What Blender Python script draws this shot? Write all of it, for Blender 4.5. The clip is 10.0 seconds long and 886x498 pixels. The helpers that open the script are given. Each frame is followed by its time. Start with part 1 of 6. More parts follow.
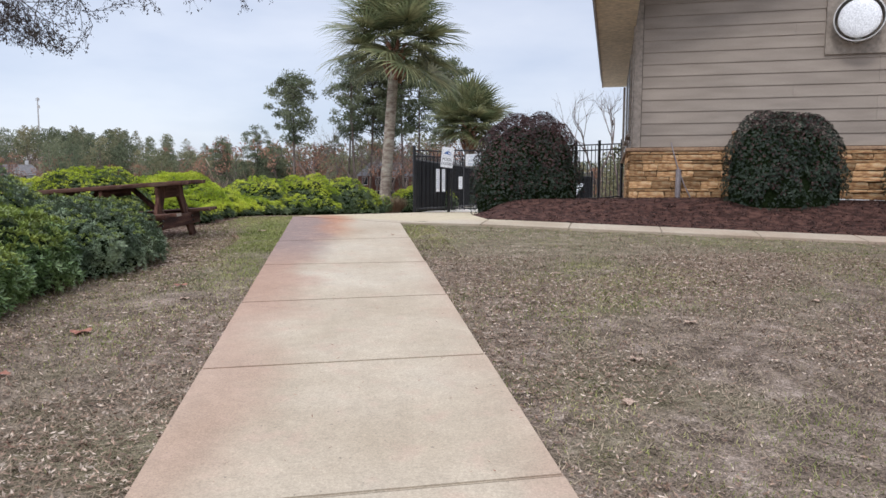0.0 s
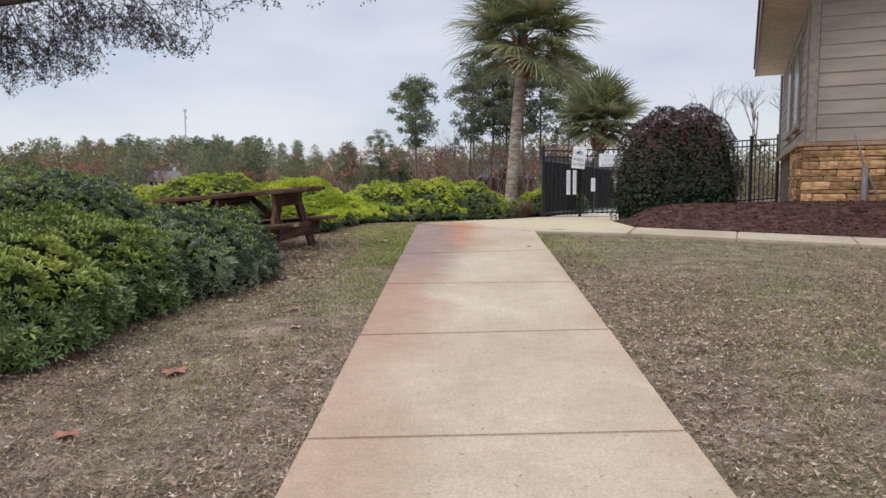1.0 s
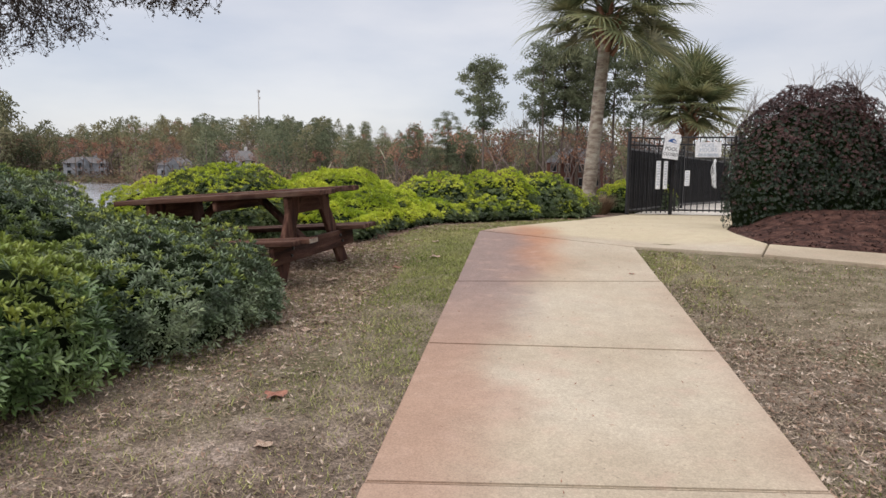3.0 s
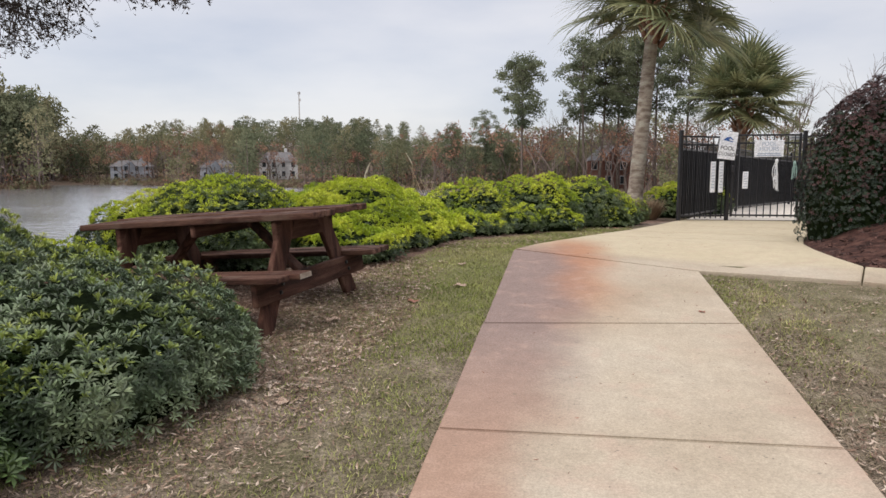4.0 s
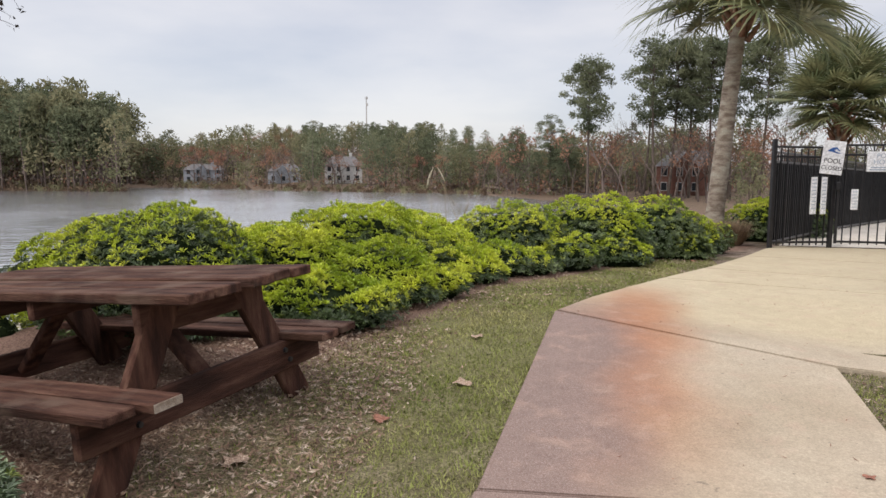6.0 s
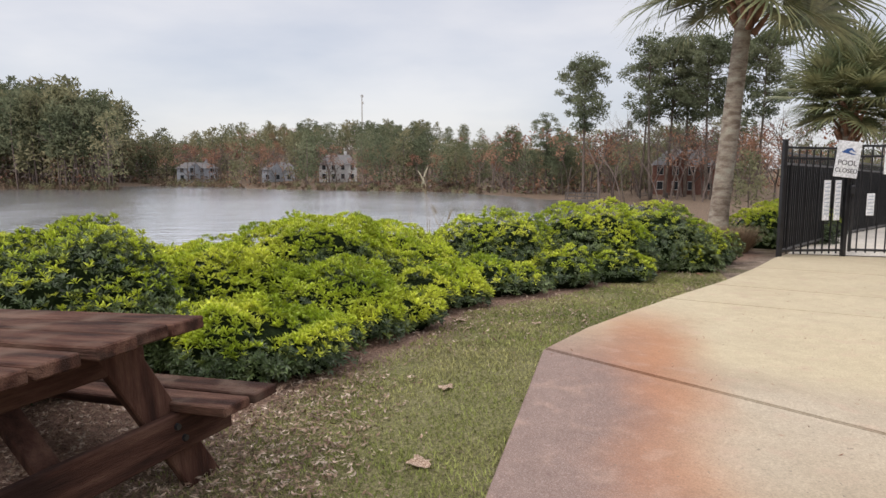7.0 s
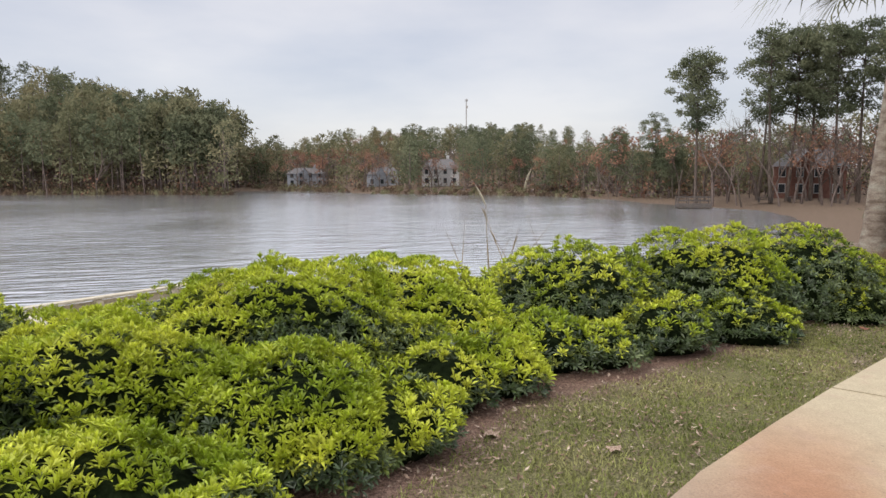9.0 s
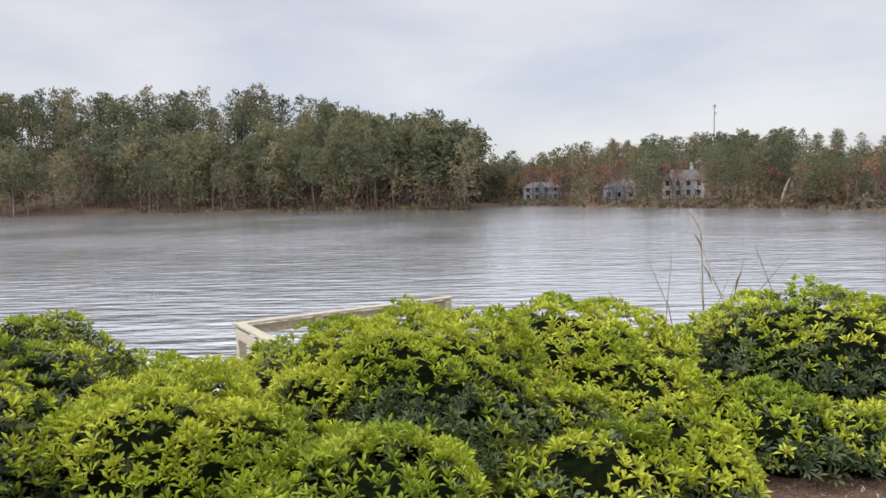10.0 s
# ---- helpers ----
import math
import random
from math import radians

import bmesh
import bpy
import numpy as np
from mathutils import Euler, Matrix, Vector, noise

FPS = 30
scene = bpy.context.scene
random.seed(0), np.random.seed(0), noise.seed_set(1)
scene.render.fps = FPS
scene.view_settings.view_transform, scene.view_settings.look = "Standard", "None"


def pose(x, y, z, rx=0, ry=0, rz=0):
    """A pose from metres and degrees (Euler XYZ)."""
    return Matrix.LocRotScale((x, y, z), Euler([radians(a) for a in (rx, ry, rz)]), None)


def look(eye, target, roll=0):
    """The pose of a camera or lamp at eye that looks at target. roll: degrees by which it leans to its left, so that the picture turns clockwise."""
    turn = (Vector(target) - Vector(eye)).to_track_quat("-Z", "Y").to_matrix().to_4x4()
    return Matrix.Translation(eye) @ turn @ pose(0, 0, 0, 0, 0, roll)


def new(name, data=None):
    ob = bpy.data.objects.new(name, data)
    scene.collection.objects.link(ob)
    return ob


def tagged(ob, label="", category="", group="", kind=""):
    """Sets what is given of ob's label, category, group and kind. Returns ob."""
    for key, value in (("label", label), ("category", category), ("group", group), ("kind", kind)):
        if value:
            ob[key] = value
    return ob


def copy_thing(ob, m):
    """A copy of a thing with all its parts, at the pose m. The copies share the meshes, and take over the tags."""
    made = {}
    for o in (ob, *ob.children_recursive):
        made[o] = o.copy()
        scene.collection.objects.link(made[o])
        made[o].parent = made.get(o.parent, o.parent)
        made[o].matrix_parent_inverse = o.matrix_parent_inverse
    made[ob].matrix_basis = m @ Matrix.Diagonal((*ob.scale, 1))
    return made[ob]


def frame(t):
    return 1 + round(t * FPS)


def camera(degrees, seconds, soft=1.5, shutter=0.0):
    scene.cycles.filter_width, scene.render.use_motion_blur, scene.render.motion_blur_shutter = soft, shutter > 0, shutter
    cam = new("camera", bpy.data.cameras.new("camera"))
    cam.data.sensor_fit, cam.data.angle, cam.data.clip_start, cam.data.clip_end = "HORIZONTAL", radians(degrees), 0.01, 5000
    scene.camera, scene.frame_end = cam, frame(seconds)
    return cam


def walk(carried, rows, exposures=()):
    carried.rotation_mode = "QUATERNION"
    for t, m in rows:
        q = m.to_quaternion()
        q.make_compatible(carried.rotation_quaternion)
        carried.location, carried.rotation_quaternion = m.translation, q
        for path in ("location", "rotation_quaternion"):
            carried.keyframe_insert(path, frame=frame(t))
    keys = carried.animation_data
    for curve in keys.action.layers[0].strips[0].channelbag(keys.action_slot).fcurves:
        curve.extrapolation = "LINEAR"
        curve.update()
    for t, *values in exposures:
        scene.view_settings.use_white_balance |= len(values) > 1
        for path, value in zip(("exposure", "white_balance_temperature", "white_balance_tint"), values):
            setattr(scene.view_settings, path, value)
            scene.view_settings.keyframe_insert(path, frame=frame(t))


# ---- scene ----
cam = camera(65.7, 10.0)
PATH = [
    (0, (-0.017, -0.379, 1.285), (0.269, 1.591, 1.091), 0.2),
    (0.5, (-0.124, 0.128, 1.295), (-0.077, 2.117, 1.093), -0.1),
    (1, (-0.128, 0.625, 1.317), (-0.187, 2.615, 1.128), -0.4),
    (1.5, (-0.165, 1.087, 1.356), (-0.299, 3.073, 1.163), -0.9),
    (2, (-0.181, 1.57, 1.407), (-0.361, 3.551, 1.202), -0.6),
    (2.5, (-0.178, 2.083, 1.455), (-0.394, 4.059, 1.239), -0.0),
    (2.7, (-0.219, 2.257, 1.459), (-0.445, 4.23, 1.226), 0.4),
    (3.8, (-0.242, 3.317, 1.511), (-0.573, 5.274, 1.27), -0.1),
    (4, (-0.256, 3.518, 1.558), (-0.615, 5.47, 1.316), -0.1),
    (4.5, (-0.221, 3.991, 1.583), (-0.645, 5.931, 1.342), -0.2),
    (5, (-0.258, 4.417, 1.599), (-0.749, 6.342, 1.365), -0.1),
    (5.5, (-0.248, 4.868, 1.66), (-0.78, 6.782, 1.434), 0.0),
    (5.7, (-0.243, 5.058, 1.71), (-0.779, 6.971, 1.483), 0.1),
    (6.8, (-0.279, 5.989, 1.731), (-0.826, 7.897, 1.493), 0.1),
    (7, (-0.302, 6.166, 1.778), (-0.831, 8.081, 1.543), 0.2),
    (7.5, (-0.36, 6.634, 1.77), (-0.868, 8.553, 1.524), 0.3),
    (8, (-0.353, 7.089, 1.784), (-0.881, 9.002, 1.533), 0.3),
    (8.5, (-0.389, 7.513, 1.821), (-1.018, 9.396, 1.58), 0.1),
    (9, (-0.43, 7.952, 1.879), (-1.242, 9.766, 1.654), -0.3),
    (9.5, (-0.455, 8.402, 1.945), (-1.533, 10.075, 1.749), -0.7),
    (10, (-0.504, 8.822, 1.943), (-1.881, 10.262, 1.767), -1.4),
]
walk(cam, [(t, look(e, g, r)) for t, e, g, r in PATH],
     [(0, 0.06, 6050, 10), (0.5, -0.06, 6200, 10), (1.5, -0.08, 6480, 10), (4.0, -0.02, 6680, 11), (8.0, 0.0, 6750, 11), (10.0, -0.03, 6650, 11)])

# ---- light: a bright overcast sky, brighter overhead, and a wide veiled sun ----
SUN_EL, SUN_ROT = radians(48), radians(150)
world = bpy.data.worlds.new("overcast_sky")
scene.world = world
world.use_nodes = True
wt = world.node_tree
wn, wl = wt.nodes, wt.links
bg = wn["Background"]
sky = wn.new("ShaderNodeTexSky")
sky.sky_type, sky.sun_disc = "NISHITA", False
sky.sun_elevation, sky.sun_rotation = SUN_EL, SUN_ROT
geo = wn.new("ShaderNodeTexCoord")
sep = wn.new("ShaderNodeSeparateXYZ")
wl.new(geo.outputs["Generated"], sep.inputs[0])
stretch = wn.new("ShaderNodeMapping")
stretch.inputs["Scale"].default_value = (1.0, 1.0, 3.2)
wl.new(geo.outputs["Generated"], stretch.inputs[0])
cl = wn.new("ShaderNodeTexNoise")
cl.inputs["Scale"].default_value, cl.inputs["Detail"].default_value, cl.inputs["Roughness"].default_value = 2.6, 5, 0.5
wl.new(stretch.outputs[0], cl.inputs["Vector"])
ramp = wn.new("ShaderNodeValToRGB")
ramp.color_ramp.elements[0].position, ramp.color_ramp.elements[0].color = 0.34, (0.495, 0.52, 0.60, 1)
ramp.color_ramp.elements[1].position, ramp.color_ramp.elements[1].color = 0.62, (0.67, 0.665, 0.70, 1)
wl.new(cl.outputs["Fac"], ramp.inputs[0])
up = wn.new("ShaderNodeMapRange")
up.inputs[1].default_value, up.inputs[2].default_value, up.inputs[3].default_value, up.inputs[4].default_value = 0.28, 0.95, 1.0, 3.5
wl.new(sep.outputs["Z"], up.inputs[0])
lift = wn.new("ShaderNodeMix")
lift.data_type, lift.blend_type = "RGBA", "MULTIPLY"
lift.inputs[0].default_value = 1
wl.new(ramp.outputs[0], lift.inputs[6])
wl.new(up.outputs[0], lift.inputs[7])
thin = wn.new("ShaderNodeMix")
thin.data_type, thin.blend_type = "RGBA", "ADD"
thin.inputs[0].default_value = 0.03
wl.new(lift.outputs[2], thin.inputs[6])
wl.new(sky.outputs[0], thin.inputs[7])
wl.new(thin.outputs[2], bg.inputs["Color"])
bg.inputs["Strength"].default_value = 1.0
sun = new("sun", bpy.data.lights.new("sun", "SUN"))
sun.data.energy, sun.data.angle, sun.data.color = 1.3, radians(14), (1.0, 0.95, 0.88)
sun.matrix_world = look((-4, -7, 9), (0, 0, 0))
scene.view_settings.exposure = 0.0


# ---- materials ----
def mat(name, cols, scale=8.0, detail=6.0, rough=0.8, bump=0.3, bump_scale=None, metal=0.0, fine=None, island=0.0, obj_rand=0.0,
        translucent=0.0, spec=0.4, stretch=(1, 1, 1), lo=0.35, hi=0.65, vary=0.25):
    """Colours blended by a coarse noise, broken by a fine one, with relief."""
    m = bpy.data.materials.new(name)
    m.use_nodes = True
    n, l = m.node_tree.nodes, m.node_tree.links
    b = n["Principled BSDF"]
    tc = n.new("ShaderNodeTexCoord")
    mp = n.new("ShaderNodeMapping")
    mp.inputs["Scale"].default_value = stretch
    l.new(tc.outputs["Object"], mp.inputs[0])
    a = n.new("ShaderNodeTexNoise")
    a.inputs["Scale"].default_value, a.inputs["Detail"].default_value = scale, detail
    l.new(mp.outputs[0], a.inputs["Vector"])
    r = n.new("ShaderNodeValToRGB")
    e = r.color_ramp.elements
    e[0].position, e[1].position = lo, hi
    e[0].color, e[1].color = (*cols[0], 1), (*cols[-1], 1)
    for i, c in enumerate(cols[1:-1]):
        x = e.new(lo + (hi - lo) * (i + 1) / (len(cols) - 1))
        x.color = (*c, 1)
    l.new(a.outputs["Fac"], r.inputs[0])
    col = r.outputs[0]
    f = n.new("ShaderNodeTexNoise")
    f.inputs["Scale"].default_value, f.inputs["Detail"].default_value = fine or scale * 9, 4
    l.new(mp.outputs[0], f.inputs["Vector"])
    hsv = n.new("ShaderNodeHueSaturation")
    v = n.new("ShaderNodeMapRange")
    v.inputs[1].default_value, v.inputs[2].default_value, v.inputs[3].default_value, v.inputs[4].default_value = 0.3, 0.7, 1 - vary, 1 + vary
    l.new(f.outputs["Fac"], v.inputs[0])
    val = v.outputs[0]
    for amount, node, out in ((island, "ShaderNodeNewGeometry", "Random Per Island"), (obj_rand, "ShaderNodeObjectInfo", "Random")):
        if amount:
            g = n.new(node)
            k = n.new("ShaderNodeMapRange")
            k.inputs[3].default_value, k.inputs[4].default_value = 1 - amount, 1 + amount
            l.new(g.outputs[out], k.inputs[0])
            mu = n.new("ShaderNodeMath")
            mu.operation = "MULTIPLY"
            l.new(val, mu.inputs[0])
            l.new(k.outputs[0], mu.inputs[1])
            val = mu.outputs[0]
    l.new(val, hsv.inputs["Value"])
    l.new(col, hsv.inputs["Color"])
    l.new(hsv.outputs[0], b.inputs["Base Color"])
    b.inputs["Roughness"].default_value, b.inputs["Metallic"].default_value = rough, metal
    b.inputs["Specular IOR Level"].default_value = spec
    if bump:
        bp = n.new("ShaderNodeBump")
        bp.inputs["Strength"].default_value, bp.inputs["Distance"].default_value = bump, 0.02
        h = f
        if bump_scale:
            h = n.new("ShaderNodeTexNoise")
            h.inputs["Scale"].default_value, h.inputs["Detail"].default_value = bump_scale, 5
            l.new(mp.outputs[0], h.inputs["Vector"])
        l.new(h.outputs["Fac"], bp.inputs["Height"])
        l.new(bp.outputs[0], b.inputs["Normal"])
    if translucent:
        t = n.new("ShaderNodeBsdfTranslucent")
        l.new(hsv.outputs[0], t.inputs["Color"])
        mx = n.new("ShaderNodeMixShader")
        mx.inputs[0].default_value = translucent
        l.new(b.outputs[0], mx.inputs[1])
        l.new(t.outputs[0], mx.inputs[2])
        l.new(mx.outputs[0], n["Material Output"].inputs["Surface"])
    m["hsv"] = hsv.name
    return m


def blend_in(m, colour, mask):
    """Lay a further colour over a material's base colour, where mask(nodes, links) gives a value socket."""
    n, l = m.node_tree.nodes, m.node_tree.links
    b = n["Principled BSDF"]
    old = b.inputs["Base Color"].links[0].from_socket
    mx = n.new("ShaderNodeMix")
    mx.data_type = "RGBA"
    l.new(mask(n, l), mx.inputs[0])
    l.new(old, mx.inputs[6])
    mx.inputs[7].default_value = (*colour, 1)
    l.new(mx.outputs[2], b.inputs["Base Color"])


def math_node(n, l, op, a, b=0.0, clamp=False):
    k = n.new("ShaderNodeMath")
    k.operation, k.use_clamp = op, clamp
    for i, s in enumerate((a, b)):
        if isinstance(s, (int, float)):
            k.inputs[i].default_value = s
        else:
            l.new(s, k.inputs[i])
    return k.outputs[0]


def ranged(n, l, s, a, b, lo=0.0, hi=1.0):
    k = n.new("ShaderNodeMapRange")
    k.interpolation_type = "SMOOTHSTEP"
    l.new(s, k.inputs[0])
    k.inputs[1].default_value, k.inputs[2].default_value, k.inputs[3].default_value, k.inputs[4].default_value = a, b, lo, hi
    return k.outputs[0]


def noisy(n, l, scale, detail=4.0):
    tc = n.new("ShaderNodeTexCoord")
    a = n.new("ShaderNodeTexNoise")
    a.inputs["Scale"].default_value, a.inputs["Detail"].default_value = scale, detail
    l.new(tc.outputs["Object"], a.inputs["Vector"])
    return a.outputs["Fac"]


def xyz(n, l):
    tc = n.new("ShaderNodeTexCoord")
    s = n.new("ShaderNodeSeparateXYZ")
    l.new(tc.outputs["Object"], s.inputs[0])
    return s.outputs


CONCRETE = mat("concrete", [(0.322, 0.262, 0.186), (0.372, 0.310, 0.228), (0.402, 0.345, 0.262)], 0.9, 8, 0.85, 0.14, fine=70, spec=0.2, vary=0.09)


def edge_stain(n, l):
    # rusty wash along the lake-side edge of the walk, wider further up
    p = xyz(n, l)
    wob = math_node(n, l, "MULTIPLY", math_node(n, l, "SUBTRACT", noisy(n, l, 1.7, 6), 0.5), 0.9)
    wid = math_node(n, l, "MULTIPLY", p[1], 0.035)
    x = math_node(n, l, "SUBTRACT", math_node(n, l, "ADD", p[0], wob), wid)
    low = math_node(n, l, "MULTIPLY", ranged(n, l, x, -0.80, -0.30, 0.72, 0.0), math_node(n, l, "MULTIPLY", ranged(n, l, p[1], 9.7, 11.4, 1, 0), ranged(n, l, p[1], 1.5, 6.5, 0.6, 1)))
    # right edge and far corner
    hi = ranged(n, l, math_node(n, l, "ADD", p[0], wob), 0.5, 0.95, 0.0, 0.4)
    return math_node(n, l, "MAXIMUM", low, math_node(n, l, "MULTIPLY", hi, ranged(n, l, p[1], 6, 9, 1, 0)))


def rust_fan(n, l):
    # orange rust that spreads from the middle of the last slab on to the forecourt
    p = xyz(n, l)
    wob = math_node(n, l, "MULTIPLY", math_node(n, l, "SUBTRACT", noisy(n, l, 1.3, 5), 0.5), 0.5)
    x = math_node(n, l, "ADD", p[0], wob)
    c = math_node(n, l, "ABSOLUTE", math_node(n, l, "ADD", x, 0.24))
    band = ranged(n, l, c, 0.06, 0.52, 0.85, 0.0)
    along = math_node(n, l, "MULTIPLY", ranged(n, l, p[1], 7.2, 8.8), ranged(n, l, p[1], 10.4, 12.0, 1, 0))
    return math_node(n, l, "MULTIPLY", band, along)


def purple(n, l):
    p = xyz(n, l)
    wob = math_node(n, l, "MULTIPLY", math_node(n, l, "SUBTRACT", noisy(n, l, 2.0, 6), 0.5), 0.5)
    m = ranged(n, l, math_node(n, l, "ADD", p[0], wob), -0.48, 0.0, 0.92, 0)
    past_joint = ranged(n, l, math_node(n, l, "ADD", p[1], math_node(n, l, "MULTIPLY", p[0], 0.51)), 9.50, 9.62, 1, 0.5)
    reach = math_node(n, l, "MULTIPLY", ranged(n, l, p[1], 5.6, 7.8), ranged(n, l, p[1], 10.1, 10.9, 1, 0))
    return math_node(n, l, "MULTIPLY", m, math_node(n, l, "MULTIPLY", past_joint, reach))


blend_in(CONCRETE, (0.29, 0.165, 0.115), edge_stain)


def forecourt(n, l):
    p = xyz(n, l)
    a = ranged(n, l, math_node(n, l, "ADD", p[1], math_node(n, l, "MULTIPLY", p[0], 0.3)), 9.6, 10.3)
    return math_node(n, l, "MULTIPLY", math_node(n, l, "MULTIPLY", a, ranged(n, l, p[1], 8.95, 9.5)), 0.75)


blend_in(CONCRETE, (0.452, 0.382, 0.252), forecourt)
blend_in(CONCRETE, (0.33, 0.150, 0.078), rust_fan)
blend_in(CONCRETE, (0.178, 0.124, 0.106), purple)
blend_in(CONCRETE, (0.40, 0.33, 0.29), lambda n, l: math_node(n, l, "MULTIPLY", purple(n, l), ranged(n, l, noisy(n, l, 210, 3), 0.46, 0.62, 0, 0.42)))
blend_in(CONCRETE, (0.36, 0.25, 0.19), lambda n, l: ranged(n, l, noisy(n, l, 7, 7), 0.52, 0.72, 0, 0.35))
blend_in(CONCRETE, (0.16, 0.13, 0.10), lambda n, l: ranged(n, l, noisy(n, l, 34, 2), 0.70, 0.76, 0, 0.6))


def grain(m, scale, dark, light, lo=0.3, hi=0.7):
    """Multiply the base colour by a fine speckle."""
    n, l = m.node_tree.nodes, m.node_tree.links
    b = n["Principled BSDF"]
    old = b.inputs["Base Color"].links[0].from_socket
    mx = n.new("ShaderNodeMix")
    mx.data_type, mx.blend_type = "RGBA", "MULTIPLY"
    mx.inputs[0].default_value = 1
    l.new(old, mx.inputs[6])
    l.new(ranged(n, l, noisy(n, l, scale, 5), lo, hi, dark, light), mx.inputs[7])
    l.new(mx.outputs[2], b.inputs["Base Color"])


grain(CONCRETE, 150, 0.90, 1.08)
grain(CONCRETE, 75, 0.94, 1.05)
grain(CONCRETE, 14, 0.95, 1.04)
grain(CONCRETE, 4, 0.96, 1.03)
DECK = mat("pool_deck_concrete", [(0.55, 0.5, 0.42), (0.66, 0.6, 0.52)], 2, 5, 0.85, 0.15, fine=40)
GROUND = mat("thatch", [(0.085, 0.064, 0.048), (0.165, 0.126, 0.096), (0.265, 0.21, 0.168)], 6, 9, 0.95, 0.9, fine=55, spec=0.1, lo=0.3, hi=0.7)
GRASSY = lambda n, l: math_node(n, l, "MULTIPLY", ranged(n, l, noisy(n, l, 1.1, 8), 0.48, 0.68), 0.5)
blend_in(GROUND, (0.10, 0.10, 0.042), GRASSY)


def attribute_mask(name):
    def f(n, l):
        a = n.new("ShaderNodeAttribute")
        a.attribute_name = name
        return a.outputs["Fac"]
    return f


blend_in(GROUND, (0.135, 0.132, 0.055), attribute_mask("green"))
blend_in(GROUND, (0.17, 0.105, 0.08), attribute_mask("bed"))
blend_in(GROUND, (0.135, 0.096, 0.068), attribute_mask("woodland"))
grain(GROUND, 170, 0.55, 1.5)
grain(GROUND, 62, 0.7, 1.3)
MULCH = mat("mulch", [(0.026, 0.013, 0.010), (0.060, 0.028, 0.021), (0.10, 0.050, 0.037)], 9, 8, 0.95, 0.9, fine=45, spec=0.15)
CHIP = mat("mulch_chip", [(0.028, 0.014, 0.011), (0.10, 0.052, 0.040)], 4, 3, 0.9, 0, island=0.6)
LITTER = mat("dry_leaf", [(0.12, 0.070, 0.046), (0.25, 0.168, 0.115), (0.45, 0.365, 0.285)], 22, 3, 0.8, 0, island=0.45, translucent=0.15)
LITTER_RED = mat("red_dry_leaf", [(0.17, 0.065, 0.042), (0.28, 0.13, 0.085)], 6, 3, 0.75, 0.1, island=0.3, translucent=0.15)
BLADE = mat("grass_blade", [(0.14, 0.165, 0.042), (0.215, 0.232, 0.070), (0.34, 0.32, 0.135)], 1.3, 6, 0.8, 0, island=0.4, translucent=0.2, spec=0.2)
STRAW = mat("dry_grass_blade", [(0.155, 0.118, 0.082), (0.27, 0.215, 0.15)], 2, 5, 0.9, 0, island=0.45, spec=0.1)
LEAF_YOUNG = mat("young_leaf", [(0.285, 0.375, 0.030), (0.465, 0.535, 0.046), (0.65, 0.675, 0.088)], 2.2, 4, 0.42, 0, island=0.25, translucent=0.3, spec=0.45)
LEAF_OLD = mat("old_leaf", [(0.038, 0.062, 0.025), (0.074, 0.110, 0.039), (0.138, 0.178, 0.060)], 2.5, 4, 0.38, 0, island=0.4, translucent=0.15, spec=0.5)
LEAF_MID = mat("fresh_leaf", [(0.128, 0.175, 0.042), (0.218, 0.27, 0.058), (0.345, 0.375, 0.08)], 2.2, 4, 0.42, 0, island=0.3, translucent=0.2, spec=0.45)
LEAF_GREY = mat("grey_green_leaf", [(0.065, 0.098, 0.050), (0.128, 0.172, 0.088), (0.23, 0.27, 0.145)], 2.5, 4, 0.42, 0, island=0.4, translucent=0.12, spec=0.5)
LEAF_FRONT = mat("mid_green_leaf", [(0.070, 0.120, 0.040), (0.125, 0.19, 0.060), (0.22, 0.285, 0.095)], 2.5, 4, 0.40, 0, island=0.35, translucent=0.15, spec=0.5)
# near-black colour standing in for shade in the gaps between leaves
INNER_SHADE = mat("shrub_inside_shade", [(0.007, 0.012, 0.004), (0.022, 0.034, 0.012)], 26, 6, 0.95, 1.0, spec=0.05)
LORO_GREEN = mat("dark_leaf", [(0.018, 0.029, 0.018), (0.037, 0.053, 0.032)], 3, 4, 0.5, 0, island=0.5, spec=0.3, translucent=0.08)
LORO_RED = mat("purple_leaf", [(0.042, 0.022, 0.020), (0.088, 0.042, 0.038)], 3, 4, 0.5, 0, island=0.5, spec=0.28, translucent=0.1)
BARK = mat("bark", [(0.07, 0.055, 0.045), (0.15, 0.12, 0.10)], 6, 7, 0.95, 0.6, stretch=(1, 1, 0.25), spec=0.1)
PALM_BARK = mat("palm_bark", [(0.17, 0.13, 0.10), (0.30, 0.25, 0.20), (0.38, 0.35, 0.28)], 5, 7, 0.95, 0.7, stretch=(1, 1, 2.5), spec=0.1)
PALM_BOOT = mat("palm_boot", [(0.15, 0.078, 0.05), (0.30, 0.17, 0.115)], 6, 6, 0.9, 0.5, spec=0.1)
FROND = mat("palm_leaf", [(0.075, 0.10, 0.045), (0.13, 0.155, 0.075), (0.25, 0.245, 0.12)], 1.5, 4, 0.5, 0, island=0.35, translucent=0.3)
# needles and olive leaves paler than life: distance haze put into their colour
PINE = mat("pine_needles", [(0.090, 0.108, 0.064), (0.142, 0.158, 0.092), (0.20, 0.21, 0.125)], 0.12, 5, 0.8, 0, island=0.3, spec=0.15, translucent=0.4)
OLIVE = mat("olive_foliage", [(0.145, 0.148, 0.082), (0.205, 0.198, 0.112), (0.27, 0.24, 0.14)], 0.1, 5, 0.85, 0, island=0.3, spec=0.1, translucent=0.4)
